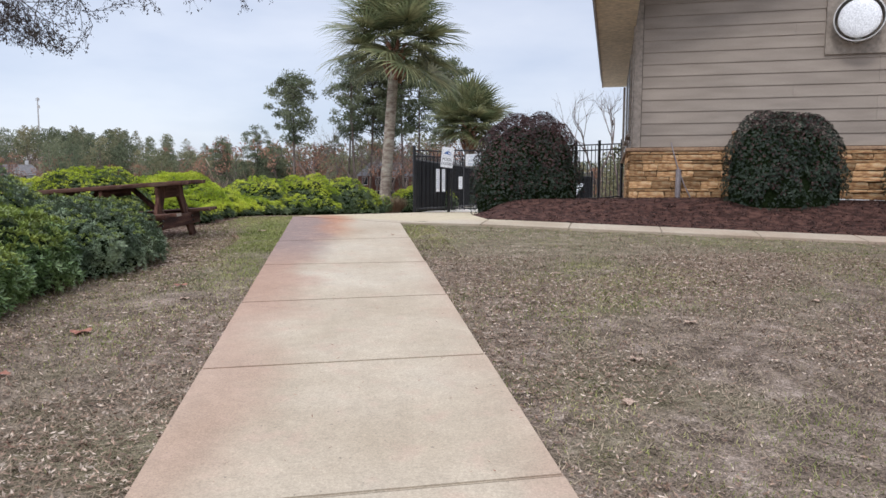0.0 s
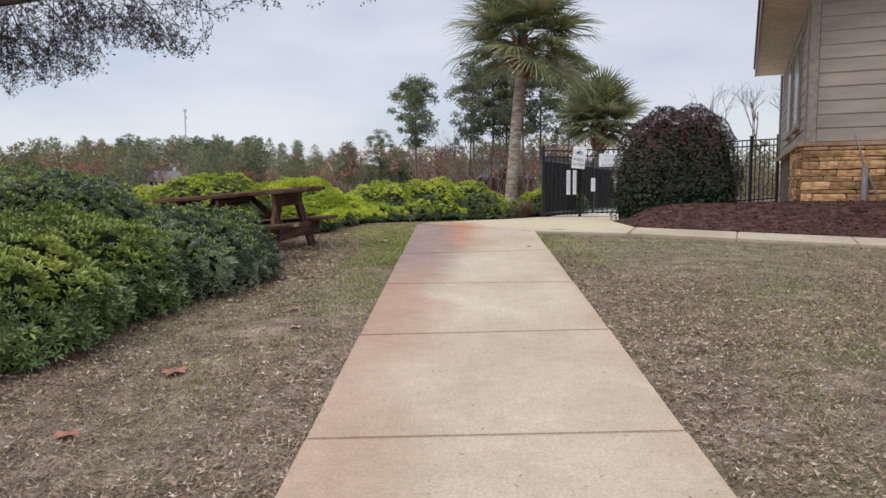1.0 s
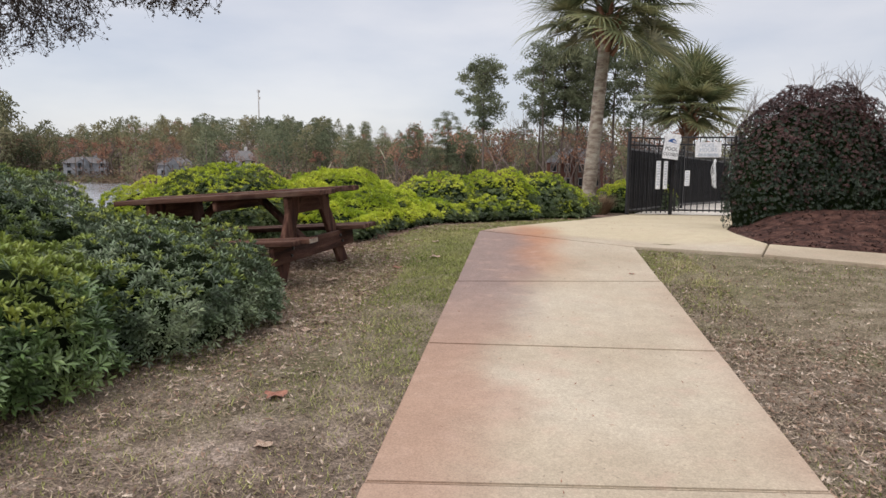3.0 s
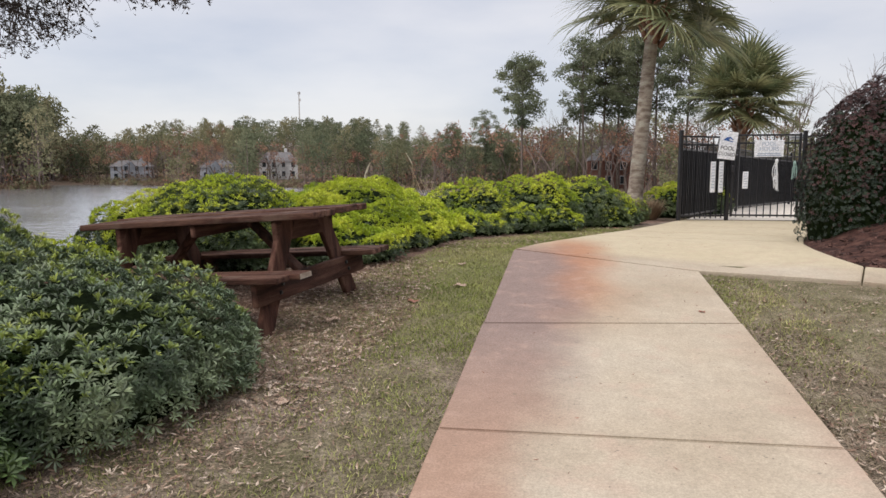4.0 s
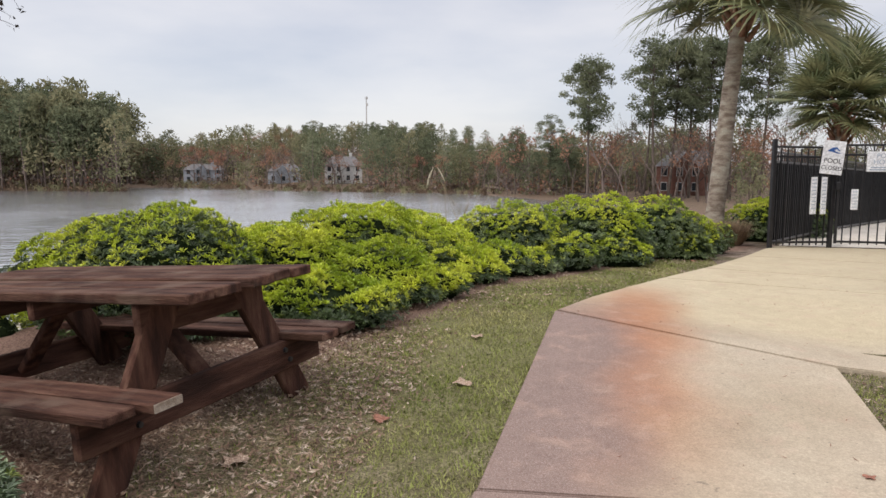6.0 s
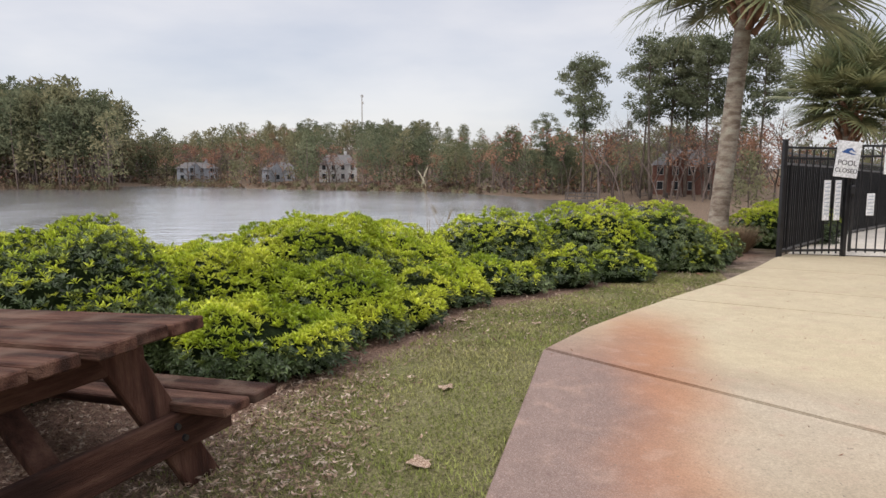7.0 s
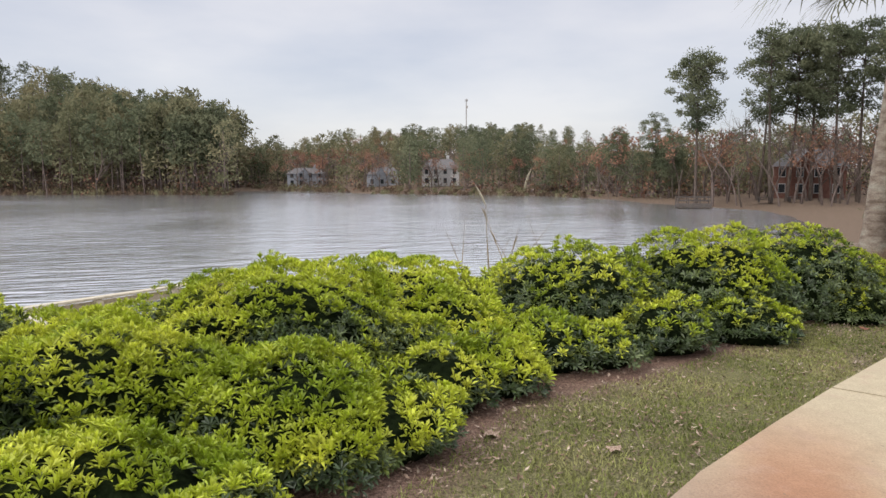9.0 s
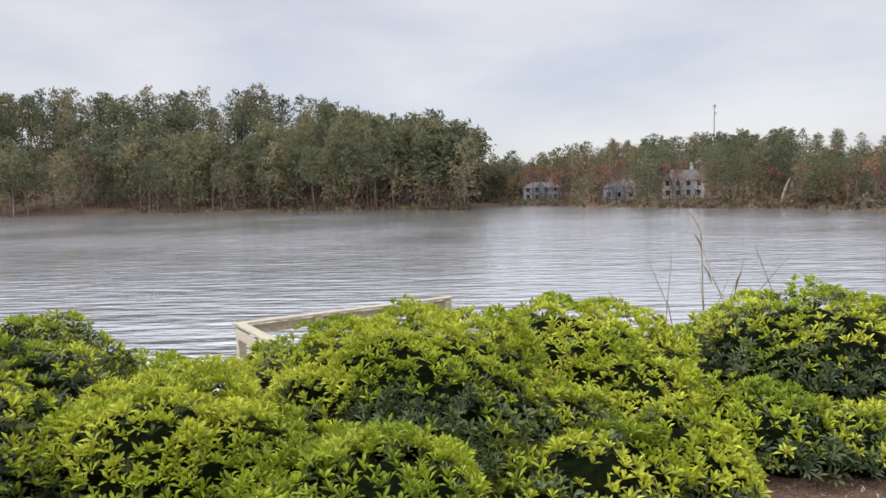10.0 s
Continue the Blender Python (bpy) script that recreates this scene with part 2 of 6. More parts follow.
RUST = mat("rust_foliage", [(0.23, 0.115, 0.084), (0.30, 0.158, 0.108), (0.33, 0.205, 0.13)], 0.1, 5, 0.85, 0, island=0.4, spec=0.1, translucent=0.4)
GREY = mat("bare_twigs", [(0.11, 0.085, 0.075), (0.19, 0.15, 0.13)], 0.4, 5, 0.95, 0, island=0.35, spec=0.05)
OAK_TWIG = mat("oak_twig", [(0.035, 0.028, 0.024), (0.085, 0.068, 0.058)], 9, 4, 0.9, 0.2, spec=0.1)
REDWOOD = mat("stained_wood", [(0.030, 0.0148, 0.0112), (0.074, 0.034, 0.0235), (0.130, 0.069, 0.048)], 2.2, 8, 0.85, 0.5, fine=26, stretch=(1, 9, 9), spec=0.15, obj_rand=0.3)
blend_in(REDWOOD, (0.155, 0.105, 0.078), lambda n, l: ranged(n, l, noisy(n, l, 5.5, 7), 0.48, 0.72, 0, 0.6))
REDWOOD_LEG = mat("stained_wood_upright", [(0.030, 0.0148, 0.0112), (0.074, 0.034, 0.0235), (0.130, 0.069, 0.048)], 2.2, 8, 0.85, 0.4, fine=26, stretch=(9, 7, 1.2), spec=0.15, obj_rand=0.3, vary=0.15)
REDWOOD_CROSS = mat("stained_wood_crosswise", [(0.030, 0.0148, 0.0112), (0.074, 0.034, 0.0235), (0.130, 0.069, 0.048)], 2.2, 8, 0.85, 0.4, fine=26, stretch=(9, 1, 9), spec=0.15, obj_rand=0.3, vary=0.15)
ENDGRAIN = mat("worn_board_end", [(0.20, 0.15, 0.11), (0.38, 0.33, 0.27)], 25, 5, 0.9, 0.4)
BLACK = mat("black_metal", [(0.012, 0.012, 0.014), (0.022, 0.022, 0.024)], 9, 4, 0.42, 0.05, metal=0.0, spec=0.5)
SCREEN = mat("windscreen_fabric", [(0.018, 0.019, 0.021), (0.034, 0.035, 0.038)], 2, 6, 0.9, 0.1, fine=90, spec=0.1)
WHITE = mat("white_sign", [(0.66, 0.67, 0.69), (0.78, 0.79, 0.80)], 4, 4, 0.5, 0.02)
SIGN_BLUE = mat("sign_blue", [(0.03, 0.09, 0.28), (0.05, 0.13, 0.36)], 5, 3, 0.5, 0)
SIGN_INK = mat("sign_ink", [(0.03, 0.03, 0.035), (0.05, 0.05, 0.055)], 5, 3, 0.6, 0)
SIGN_GREY = mat("sign_grey", [(0.30, 0.36, 0.45), (0.38, 0.44, 0.52)], 5, 3, 0.6, 0)
SIDING = mat("painted_siding", [(0.25, 0.205, 0.165), (0.29, 0.24, 0.195), (0.32, 0.265, 0.215)], 1.2, 6, 0.65, 0.04, vary=0.08, fine=30, stretch=(1, 1, 6), obj_rand=0.05)
TRIM = mat("painted_trim", [(0.26, 0.215, 0.175), (0.31, 0.26, 0.21)], 2, 5, 0.6, 0.08)
SOFFIT = mat("painted_soffit", [(0.50, 0.42, 0.29), (0.58, 0.49, 0.35)], 1.5, 5, 0.7, 0.05)
STONE = mat("ledge_stone", [(0.28, 0.14, 0.07), (0.46, 0.27, 0.125), (0.55, 0.40, 0.24)], 2.5, 7, 0.9, 0.6, fine=30, obj_rand=0.45, spec=0.15)
CAPSTONE = mat("ledge_cap", [(0.25, 0.15, 0.09), (0.38, 0.25, 0.15)], 4, 6, 0.85, 0.4)
MORTAR = mat("mortar", [(0.07, 0.05, 0.035), (0.13, 0.09, 0.06)], 8, 6, 0.95, 0.5)
METAL = mat("dull_metal", [(0.42, 0.40, 0.37), (0.55, 0.53, 0.50)], 5, 5, 0.45, 0.05, metal=0.6)
LAMP_WHITE = mat("white_lens", [(0.80, 0.80, 0.80), (0.86, 0.86, 0.86)], 5, 3, 0.25, 0)
PVC = mat("grey_plastic", [(0.20, 0.17, 0.17), (0.28, 0.25, 0.25)], 6, 4, 0.6, 0.05)
GLASS = mat("window_glass", [(0.02, 0.022, 0.025), (0.03, 0.033, 0.036)], 3, 3, 0.22, 0, spec=0.12)
DOCKWOOD = mat("weathered_lumber", [(0.40, 0.36, 0.27), (0.56, 0.51, 0.40)], 3, 7, 0.85, 0.3, fine=40, stretch=(6, 6, 6))
OLDWOOD = mat("grey_old_wood", [(0.055, 0.045, 0.04), (0.10, 0.085, 0.072)], 4, 6, 0.9, 0.4)
BRICK = mat("red_brick", [(0.15, 0.07, 0.052), (0.21, 0.105, 0.078)], 3, 6, 0.9, 0.2)
HOUSE_WHITE = mat("white_house_paint", [(0.40, 0.40, 0.39), (0.52, 0.51, 0.50)], 2, 5, 0.7, 0.05)
HOUSE_GREY = mat("grey_house_paint", [(0.26, 0.28, 0.31), (0.34, 0.36, 0.39)], 2, 5, 0.7, 0.05)
ROOF = mat("shingles", [(0.09, 0.085, 0.085), (0.16, 0.15, 0.145)], 3, 6, 0.9, 0.3)
REED_LEAF = mat("pale_dry_leaf", [(0.44, 0.39, 0.28), (0.60, 0.55, 0.42)], 12, 3, 0.8, 0, translucent=0.3)
REED = mat("dry_reed", [(0.24, 0.18, 0.11), (0.36, 0.28, 0.18)], 5, 3, 0.9, 0, island=0.2)
SCRUB = mat("bank_scrub", [(0.10, 0.072, 0.05), (0.17, 0.12, 0.08)], 0.5, 4, 0.95, 0, island=0.35, spec=0.05)
TUFT = mat("brown_grass_tuft", [(0.19, 0.13, 0.08), (0.30, 0.22, 0.14)], 3, 4, 0.9, 0, island=0.35)
ROPE = mat("white_plastic", [(0.6, 0.62, 0.63), (0.74, 0.75, 0.75)], 6, 3, 0.6, 0)
TEAL = mat("pale_green_plastic", [(0.22, 0.34, 0.30), (0.30, 0.43, 0.38)], 6, 3, 0.6, 0)
WATER = bpy.data.materials.new("lake_water")
WATER.use_nodes = True
_n, _l = WATER.node_tree.nodes, WATER.node_tree.links
_b = _n["Principled BSDF"]
_b.inputs["Base Color"].default_value = (0.90, 0.90, 0.91, 1)
_b.inputs["Metallic"].default_value = 0.94
_b.inputs["Roughness"].default_value, _b.inputs["IOR"].default_value = 0.16, 1.5
_tc = _n.new("ShaderNodeTexCoord")
_mp = _n.new("ShaderNodeMapping")
_turn = _n.new("ShaderNodeMapping")
_turn.inputs["Rotation"].default_value = (0, 0, radians(-40))
_l.new(_tc.outputs["Object"], _turn.inputs[0])
_mp.inputs["Scale"].default_value = (0.34, 1.15, 1)
_l.new(_turn.outputs[0], _mp.inputs[0])
_a = _n.new("ShaderNodeTexNoise")
_a.inputs["Scale"].default_value, _a.inputs["Detail"].default_value, _a.inputs["Roughness"].default_value = 1.1, 4, 0.5
_l.new(_mp.outputs[0], _a.inputs["Vector"])
_c = _n.new("ShaderNodeTexNoise")
_c.inputs["Scale"].default_value, _c.inputs["Detail"].default_value = 0.035, 3
_l.new(_tc.outputs["Object"], _c.inputs["Vector"])
_r = _n.new("ShaderNodeMapRange")
_r.inputs[1].default_value, _r.inputs[2].default_value, _r.inputs[3].default_value, _r.inputs[4].default_value = 0.36, 0.6, 0.35, 1.0
_l.new(_c.outputs["Fac"], _r.inputs[0])
_bp = _n.new("ShaderNodeBump")
_bp.inputs["Distance"].default_value = 0.20
_l.new(_r.outputs[0], _bp.inputs["Strength"])
_w = _n.new("ShaderNodeTexNoise")
_w.inputs["Scale"].default_value, _w.inputs["Detail"].default_value = 0.4, 2
_l.new(_mp.outputs[0], _w.inputs["Vector"])
_s = _n.new("ShaderNodeMath")
_s.operation, _s.inputs[1].default_value = "MULTIPLY_ADD", 0.7
_l.new(_w.outputs["Fac"], _s.inputs[0])
_l.new(_a.outputs["Fac"], _s.inputs[2])
_l.new(_s.outputs[0], _bp.inputs["Height"])
_l.new(_bp.outputs[0], _b.inputs["Normal"])


# ---- mesh helpers ----
def part(name, bm, material, parent=None, label=""):
    """Links a bmesh as one mesh object, under a thing or a part."""
    me = bpy.data.meshes.new(name)
    bm.to_mesh(me)
    bm.free()
    me.materials.append(material)
    ob = new(name, me)
    if parent:
        ob.parent = parent
    if label:
        ob["label"] = label
    return ob


def part_np(name, v, f, material, parent=None, smooth=False, label=""):
    me = bpy.data.meshes.new(name)
    v, f = np.asarray(v, dtype=np.float32), np.asarray(f, dtype=np.int32)
    k = f.shape[1]
    me.vertices.add(len(v))
    me.vertices.foreach_set("co", v.ravel())
    me.loops.add(f.size)
    me.loops.foreach_set("vertex_index", f.ravel())
    me.polygons.add(len(f))
    me.polygons.foreach_set("loop_start", np.arange(0, f.size, k, dtype=np.int32))
    me.polygons.foreach_set("loop_total", np.full(len(f), k, dtype=np.int32))
    if smooth:
        me.polygons.foreach_set("use_smooth", np.ones(len(f), dtype=bool))
    me.update(calc_edges=True)
    me.validate()
    me.materials.append(material)
    ob = new(name, me)
    if parent:
        ob.parent = parent
    if label:
        ob["label"] = label
    return ob


def empty(name, m=None):
    ob = new(name)
    ob.empty_display_size = 0.2
    if m is not None:
        ob.matrix_world = m
    return ob


def add_box(bm, size, m=None, bevel=0.0):
    """A bevelled box of that size, centred, moved by m."""
    r = bmesh.ops.create_cube(bm, size=1.0)
    vs = r["verts"]
    bmesh.ops.scale(bm, vec=size, verts=vs)
    if bevel:
        es = list({e for v in vs for e in v.link_edges})
        vs = list({v for g in bmesh.ops.bevel(bm, geom=es, offset=bevel, segments=1, affect="EDGES")["faces"] for v in g.verts} | {v for v in vs if v.is_valid})
    if m is not None:
        bmesh.ops.transform(bm, matrix=m, verts=vs)
    return bm


def box(size, m=None, bevel=0.0):
    return add_box(bmesh.new(), size, m, bevel)


def tube_np(pts, radii, sides=6, cap=True):
    pts = np.asarray(pts, float)
    n = len(pts)
    tang = np.gradient(pts, axis=0)
    tang /= np.linalg.norm(tang, axis=1)[:, None] + 1e-9
    ref = np.array([0.0, 0.0, 1.0]) if abs(tang[0][2]) < 0.9 else np.array([1.0, 0.0, 0.0])
    a = np.cross(tang, ref)
    a /= np.linalg.norm(a, axis=1)[:, None] + 1e-9
    b = np.cross(tang, a)
    ang = np.arange(sides) / sides * 2 * np.pi
    v = (pts[:, None, :] + np.asarray(radii)[:, None, None] * (np.cos(ang)[None, :, None] * a[:, None, :] + np.sin(ang)[None, :, None] * b[:, None, :])).reshape(-1, 3)
    f = [(i * sides + j, i * sides + (j + 1) % sides, (i + 1) * sides + (j + 1) % sides, (i + 1) * sides + j) for i in range(n - 1) for j in range(sides)]
    return v, np.array(f)


def join(parts):
    vs, fs, o = [], [], 0
    for v, f in parts:
        vs.append(v)
        fs.append(np.asarray(f) + o)
        o += len(v)
    return np.concatenate(vs), np.concatenate(fs)


def strew(tv, tf, pos, rot, scale):
    """One mesh of many copies of a small template: tv (k,3), tf faces; pos (n,3), rot (n,3,3), scale (n,)."""
    n, k = len(pos), len(tv)
    v = np.einsum("nij,kj->nki", rot, tv) * scale[:, None, None] + pos[:, None, :]
    f = tf[None] + (np.arange(n) * k)[:, None, None]
    return v.reshape(-1, 3), f.reshape(-1, tf.shape[1])


def frames_from(nrm, rng):
    """Random turns whose z axis is each given direction."""
    nrm = nrm / (np.linalg.norm(nrm, axis=1)[:, None] + 1e-9)
    r = rng.normal(size=nrm.shape)
    a = r - nrm * np.sum(r * nrm, axis=1)[:, None]
    a /= np.linalg.norm(a, axis=1)[:, None] + 1e-9
    b = np.cross(nrm, a)
    return np.stack([a, b, nrm], axis=2)


def smooth(a, b, x):
    t = np.clip((np.asarray(x, float) - a) / (b - a), 0, 1)
    return t * t * (3 - 2 * t)


# ---- lie of the land ----
LAKE = -3.5
SHORE = np.array([(-9, -120), (-8.6, 4), (-8.0, 11), (-7.2, 15), (-6, 20), (-4.5, 28), (-2, 42), (1, 56), (4, 72), (4, 92), (2, 104), (-2, 110), (-8, 113), (-21, 129),
                  (-36, 148), (-56, 152), (-84, 153), (-112, 166), (-140, 168), (-128, 150), (-111, 137), (-135, 131), (-168, 122), (-215, 96), (-260, 40), (-280, -120)], float)


def shore_distance(x, y):
    """Metres from the water's edge: positive on land, negative in the lake."""
    x, y = np.atleast_1d(np.asarray(x, float)), np.atleast_1d(np.asarray(y, float))
    d = np.full(x.shape, 1e9)
    inside = np.zeros(x.shape, bool)
    for (ax, ay), (bx, by) in zip(SHORE, np.roll(SHORE, -1, 0)):
        ex, ey = bx - ax, by - ay
        t = np.clip(((x - ax) * ex + (y - ay) * ey) / (ex * ex + ey * ey), 0, 1)
        d = np.minimum(d, np.hypot(x - ax - t * ex, y - ay - t * ey))
        hit = ((ay > y) != (by > y)) & (x < ex * (y - ay) / (ey if ey else 1e-9) + ax)
        inside ^= hit
    return np.where(inside, -d, d)


def walk_z(y):
    y = np.asarray(y, float)
    z = np.where(y < 10, 0.084 + 0.0675 * np.maximum(y, -16), 0.759 - 0.038 * (np.minimum(y, 18) - 10))
    return z - 0.022 * np.clip(y - 18, 0, 14)


def land_z(x, y):
    x, y = np.atleast_1d(np.asarray(x, float)), np.atleast_1d(np.asarray(y, float))
    z = walk_z(y)
    s = (x - 2) * 0.39 + (y - 9.75) * 0.92
    z = z + 0.24 * smooth(0.15, 1.6, s) * smooth(0.02, 0.8, x - np.interp(y, [p[1] for p in R_EDGE], [p[0] for p in R_EDGE])) * smooth(17, 15, y)
    d = shore_distance(x, y)
    low = LAKE + 0.5 + 0.022 * np.clip(d, 0, 220)
    low = low + (15 + 10 * smooth(-190, -240, x)) * smooth(4, 85, d) * smooth(-122, -175, x) * smooth(-40, 30, y) * smooth(215, 165, y)
    low = low + 9.5 * smooth(18, 95, d) * smooth(-185, -140, x) * smooth(-4, -45, x) * smooth(120, 150, y)
    z = z + (low - z) * smooth(20, 66, np.hypot(np.minimum(x - 4, 0) * 0.6, np.maximum(y, 0)) + np.clip(-x - 14, 0, 60))
    wid = 4.2 + 4 * smooth(20, 60, y)
    land = LAKE + (z - LAKE) * smooth(0, 1, np.clip(d, 0, None) / wid)
    bedz = LAKE - 0.05 - np.clip(-d, 0, 12) * 0.2
    return np.where(d > 0, land, bedz)


def gz(x, y):
    return float(land_z(x, y)[0])


# lake-side hedge line, from the picnic table to the fence
HEDGE_EDGE = [(-2.6, 3.4), (-2.5, 4.6), (-2.3, 6.0), (-2.25, 7.2), (-2.0, 8.8), (-1.55, 10.0), (-1.5, 11.1), (-0.95, 12.1), (-0.3, 13.6), (0.3, 15.1), (1.05, 16.2), (1.5, 17.5)]


def hedge_x(y):
    return np.interp(y, [p[1] for p in HEDGE_EDGE], [p[0] for p in HEDGE_EDGE])


L_EDGE = [(-0.745, 9.95), (-0.56, 10.6), (-0.28, 11.35), (0.04, 12.2), (0.62, 13.6), (1.18, 15.2), (1.66, 16.75), (2.0, 17.6)]
R_EDGE = [(1.95, 9.72), (2.02, 10.4), (2.16, 11.2), (2.5, 12.3), (3.0, 13.6), (3.6, 15.2), (4.2, 16.75), (4.5, 17.6)]


def ground_sheet():
    def axis(lo, hi, step, far):
        a = [lo]
        s = step
        while a[-1] > -far:
            s *= 1.16
            a.append(a[-1] - s)
        b = [hi]
        s = step
        while b[-1] < far:
            s *= 1.16
            b.append(b[-1] + s)
        return np.array(a[:0:-1] + list(np.arange(lo, hi, step)) + b)
    xs, ys = axis(-13, 12, 0.25, 2400), axis(-4, 26, 0.25, 2400)
    X, Y = np.meshgrid(xs, ys)
    Z = land_z(X.ravel(), Y.ravel())
    rng = np.random.default_rng(3)
    near = (np.abs(X.ravel()) < 12) & (np.abs(Y.ravel() - 10) < 16)
    Z = Z + np.where(near, rng.normal(0, 0.006, Z.shape), 0) - 0.012
    x, y = X.ravel(), Y.ravel()
    paved = (x > -0.45) & (x < 0.45) & (y < 10)
    le = np.interp(y, [p[1] for p in L_EDGE], [p[0] for p in L_EDGE])
    re = np.interp(y, [p[1] for p in R_EDGE], [p[0] for p in R_EDGE])
    paved |= (y > 9.6) & (y < 17.3) & (x > le + 0.3) & (x < re - 0.3)
    Z = np.where(paved, Z - 0.10, Z)
    v = np.stack([x, y, Z], 1)
    nx = len(xs)
    i, j = np.meshgrid(np.arange(nx - 1), np.arange(len(ys) - 1))
    q = (j * nx + i).ravel()
    f = np.stack([q, q + 1, q + nx + 1, q + nx], 1)
    ob = part_np("ground", v, f, GROUND, smooth=True)
    bed = ob.data.attributes.new("bed", "FLOAT", "POINT")
    e = hedge_x(Y.ravel())
    val = smooth(0.2, -0.02, X.ravel() - e) * smooth(0.8, 3.4, Y.ravel()) * smooth(20, 17.5, Y.ravel())
    val = np.maximum(val, smooth(1.25, 0.7, np.hypot((x + 1.85) / 0.62, (y - 7.7) / 1.25)) * 0.2)
    val = np.maximum(val * 0.9, 0)
    bed.data.foreach_set("value", val.astype(np.float32))
    wood = ob.data.attributes.new("woodland", "FLOAT", "POINT")
    wood.data.foreach_set("value", (smooth(22, 50, np.hypot(X.ravel(), Y.ravel() - 8)) * 0.85).astype(np.float32))
    green = ob.data.attributes.new("green", "FLOAT", "POINT")
    strip = smooth(6.0, 8.5, y) * smooth(18, 16.5, y) * smooth(0.0, 0.25, x - e) * (x < 0.7) * 0.8
    strip = np.maximum(strip, smooth(4.5, 8.0, y) * smooth(12, 10, y) * (x > 0.7) * (x < 12) * 0.35)
    green.data.foreach_set("value", strip.astype(np.float32))
    tagged(ob, "brown dormant lawn sloping down to a lake shore", "ground", kind="structure")
    return ob


ground_sheet()
lake = part_np("water", [(-900, -300, LAKE), (30, -300, LAKE), (30, 260, LAKE), (-900, 260, LAKE)], [(0, 1, 2, 3)], WATER)
tagged(lake, "grey rippled lake water under an overcast sky", "lake", kind="structure")


# ---- concrete walk, forecourt and pool deck ----
def slab_bm(poly, thick=0.12, bevel=0.006, lift=0.022, subdiv=1):
    bm = bmesh.new()
    top = [bm.verts.new((x, y, float(walk_z(y)) + lift)) for x, y in poly]
    f = bm.faces.new(top)
    f.normal_update()
    if f.normal.z < 0:
        f.normal_flip()
    r = bmesh.ops.extrude_face_region(bm, geom=[f])
    low = [g for g in r["geom"] if isinstance(g, bmesh.types.BMVert)]
    # the extruded copy becomes the wearing surface, the first one the underside
    for v in top:
        v.co.z -= thick
    edges = [e for e in bm.edges if all(v in low for v in e.verts)]
    bmesh.ops.bevel(bm, geom=edges, offset=bevel, segments=2, affect="EDGES")
    bmesh.ops.recalc_face_normals(bm, faces=bm.faces)
    return bm


path_thing = empty("pavement")
tagged(path_thing, "tan concrete walk of jointed slabs with rust stains", "walkway", kind="structure")
LX, RX = -0.755, 0.765
JOINTS = [(-4.0, -4.0), (-2.55, -2.5), (-1.08, -1.02), (0.38, 0.45), (1.84, 1.92), (3.22, 3.31), (4.65, 4.775), (6.10, 6.16), (7.545, 7.74), (9.93, 9.15)]
G = 0.005
for (a, b), (c, d) in zip(JOINTS[:-1], JOINTS[1:]):
    mid = [(RX - 0.006 * random.random(), b + G), (RX, d - G), (LX, c - G), (LX + 0.006 * random.random(), a + G)]
    part("slab", slab_bm(mid), CONCRETE, path_thing)

# forecourt: panels between the curved lake-side edge and the planting bed


def along(edge, y):
    return float(np.interp(y, [p[1] for p in edge], [p[0] for p in edge]))


def panel(l0, r0, l1, r1):
    """A forecourt panel between two slanting joints, given by their lake-side and house-side ends."""
    ys = [l0 + G] + [p[1] for p in L_EDGE if l0 + 0.1 < p[1] < l1 - 0.1] + [l1 - G]
    left = [(along(L_EDGE, y), y) for y in ys]
    ys = [r0 + G] + [p[1] for p in R_EDGE if r0 + 0.1 < p[1] < r1 - 0.1] + [r1 - G]
    right = [(along(R_EDGE, y), y) for y in ys]
    return right + left[::-1]


first = [(0.765, 9.165), (1.30, 9.06), (1.85, 8.93), (2.08, 9.49), (2.0, 9.80)] + [(along(R_EDGE, y), y) for y in (10.4, 11.2, 11.45 - G)] + [(along(L_EDGE, y), y) for y in (12.12 - G, 11.35, 10.6)] + [(-0.745, 9.945)]
part("slab", slab_bm(first), CONCRETE, path_thing)
for ends in ((12.12, 11.45, 13.28, 12.52), (13.28, 12.52, 15.2, 14.5), (15.2, 14.5, 17.55, 17.55)):
    part("slab", slab_bm(panel(*ends)), CONCRETE, path_thing)
# narrow branch walk along the planting bed
BR0, BRD = Vector((1.86, 8.93)), Vector((0.925, -0.38)).normalized()
BRN = Vector((0.38, 0.925)).normalized()
for k in range(9):
    p, q = BR0 + BRD * (k * 1.2 + 0.004), BR0 + BRD * (k * 1.2 + 1.196)
    w = 0.60 - 0.008 * k
    part("slab", slab_bm([tuple(p), tuple(q), tuple(q + BRN * w), tuple(p + BRN * w)]), CONCRETE, path_thing)
deck = part_np("pool_deck", [(2.0, 17.57, 0.50), (9.5, 17.57, 0.52), (13, 34, 0.2), (7.2, 34, 0.2)], [(0, 1, 2, 3)], DECK)
tagged(deck, "pale concrete pool deck behind the fence", "pool deck", kind="structure")


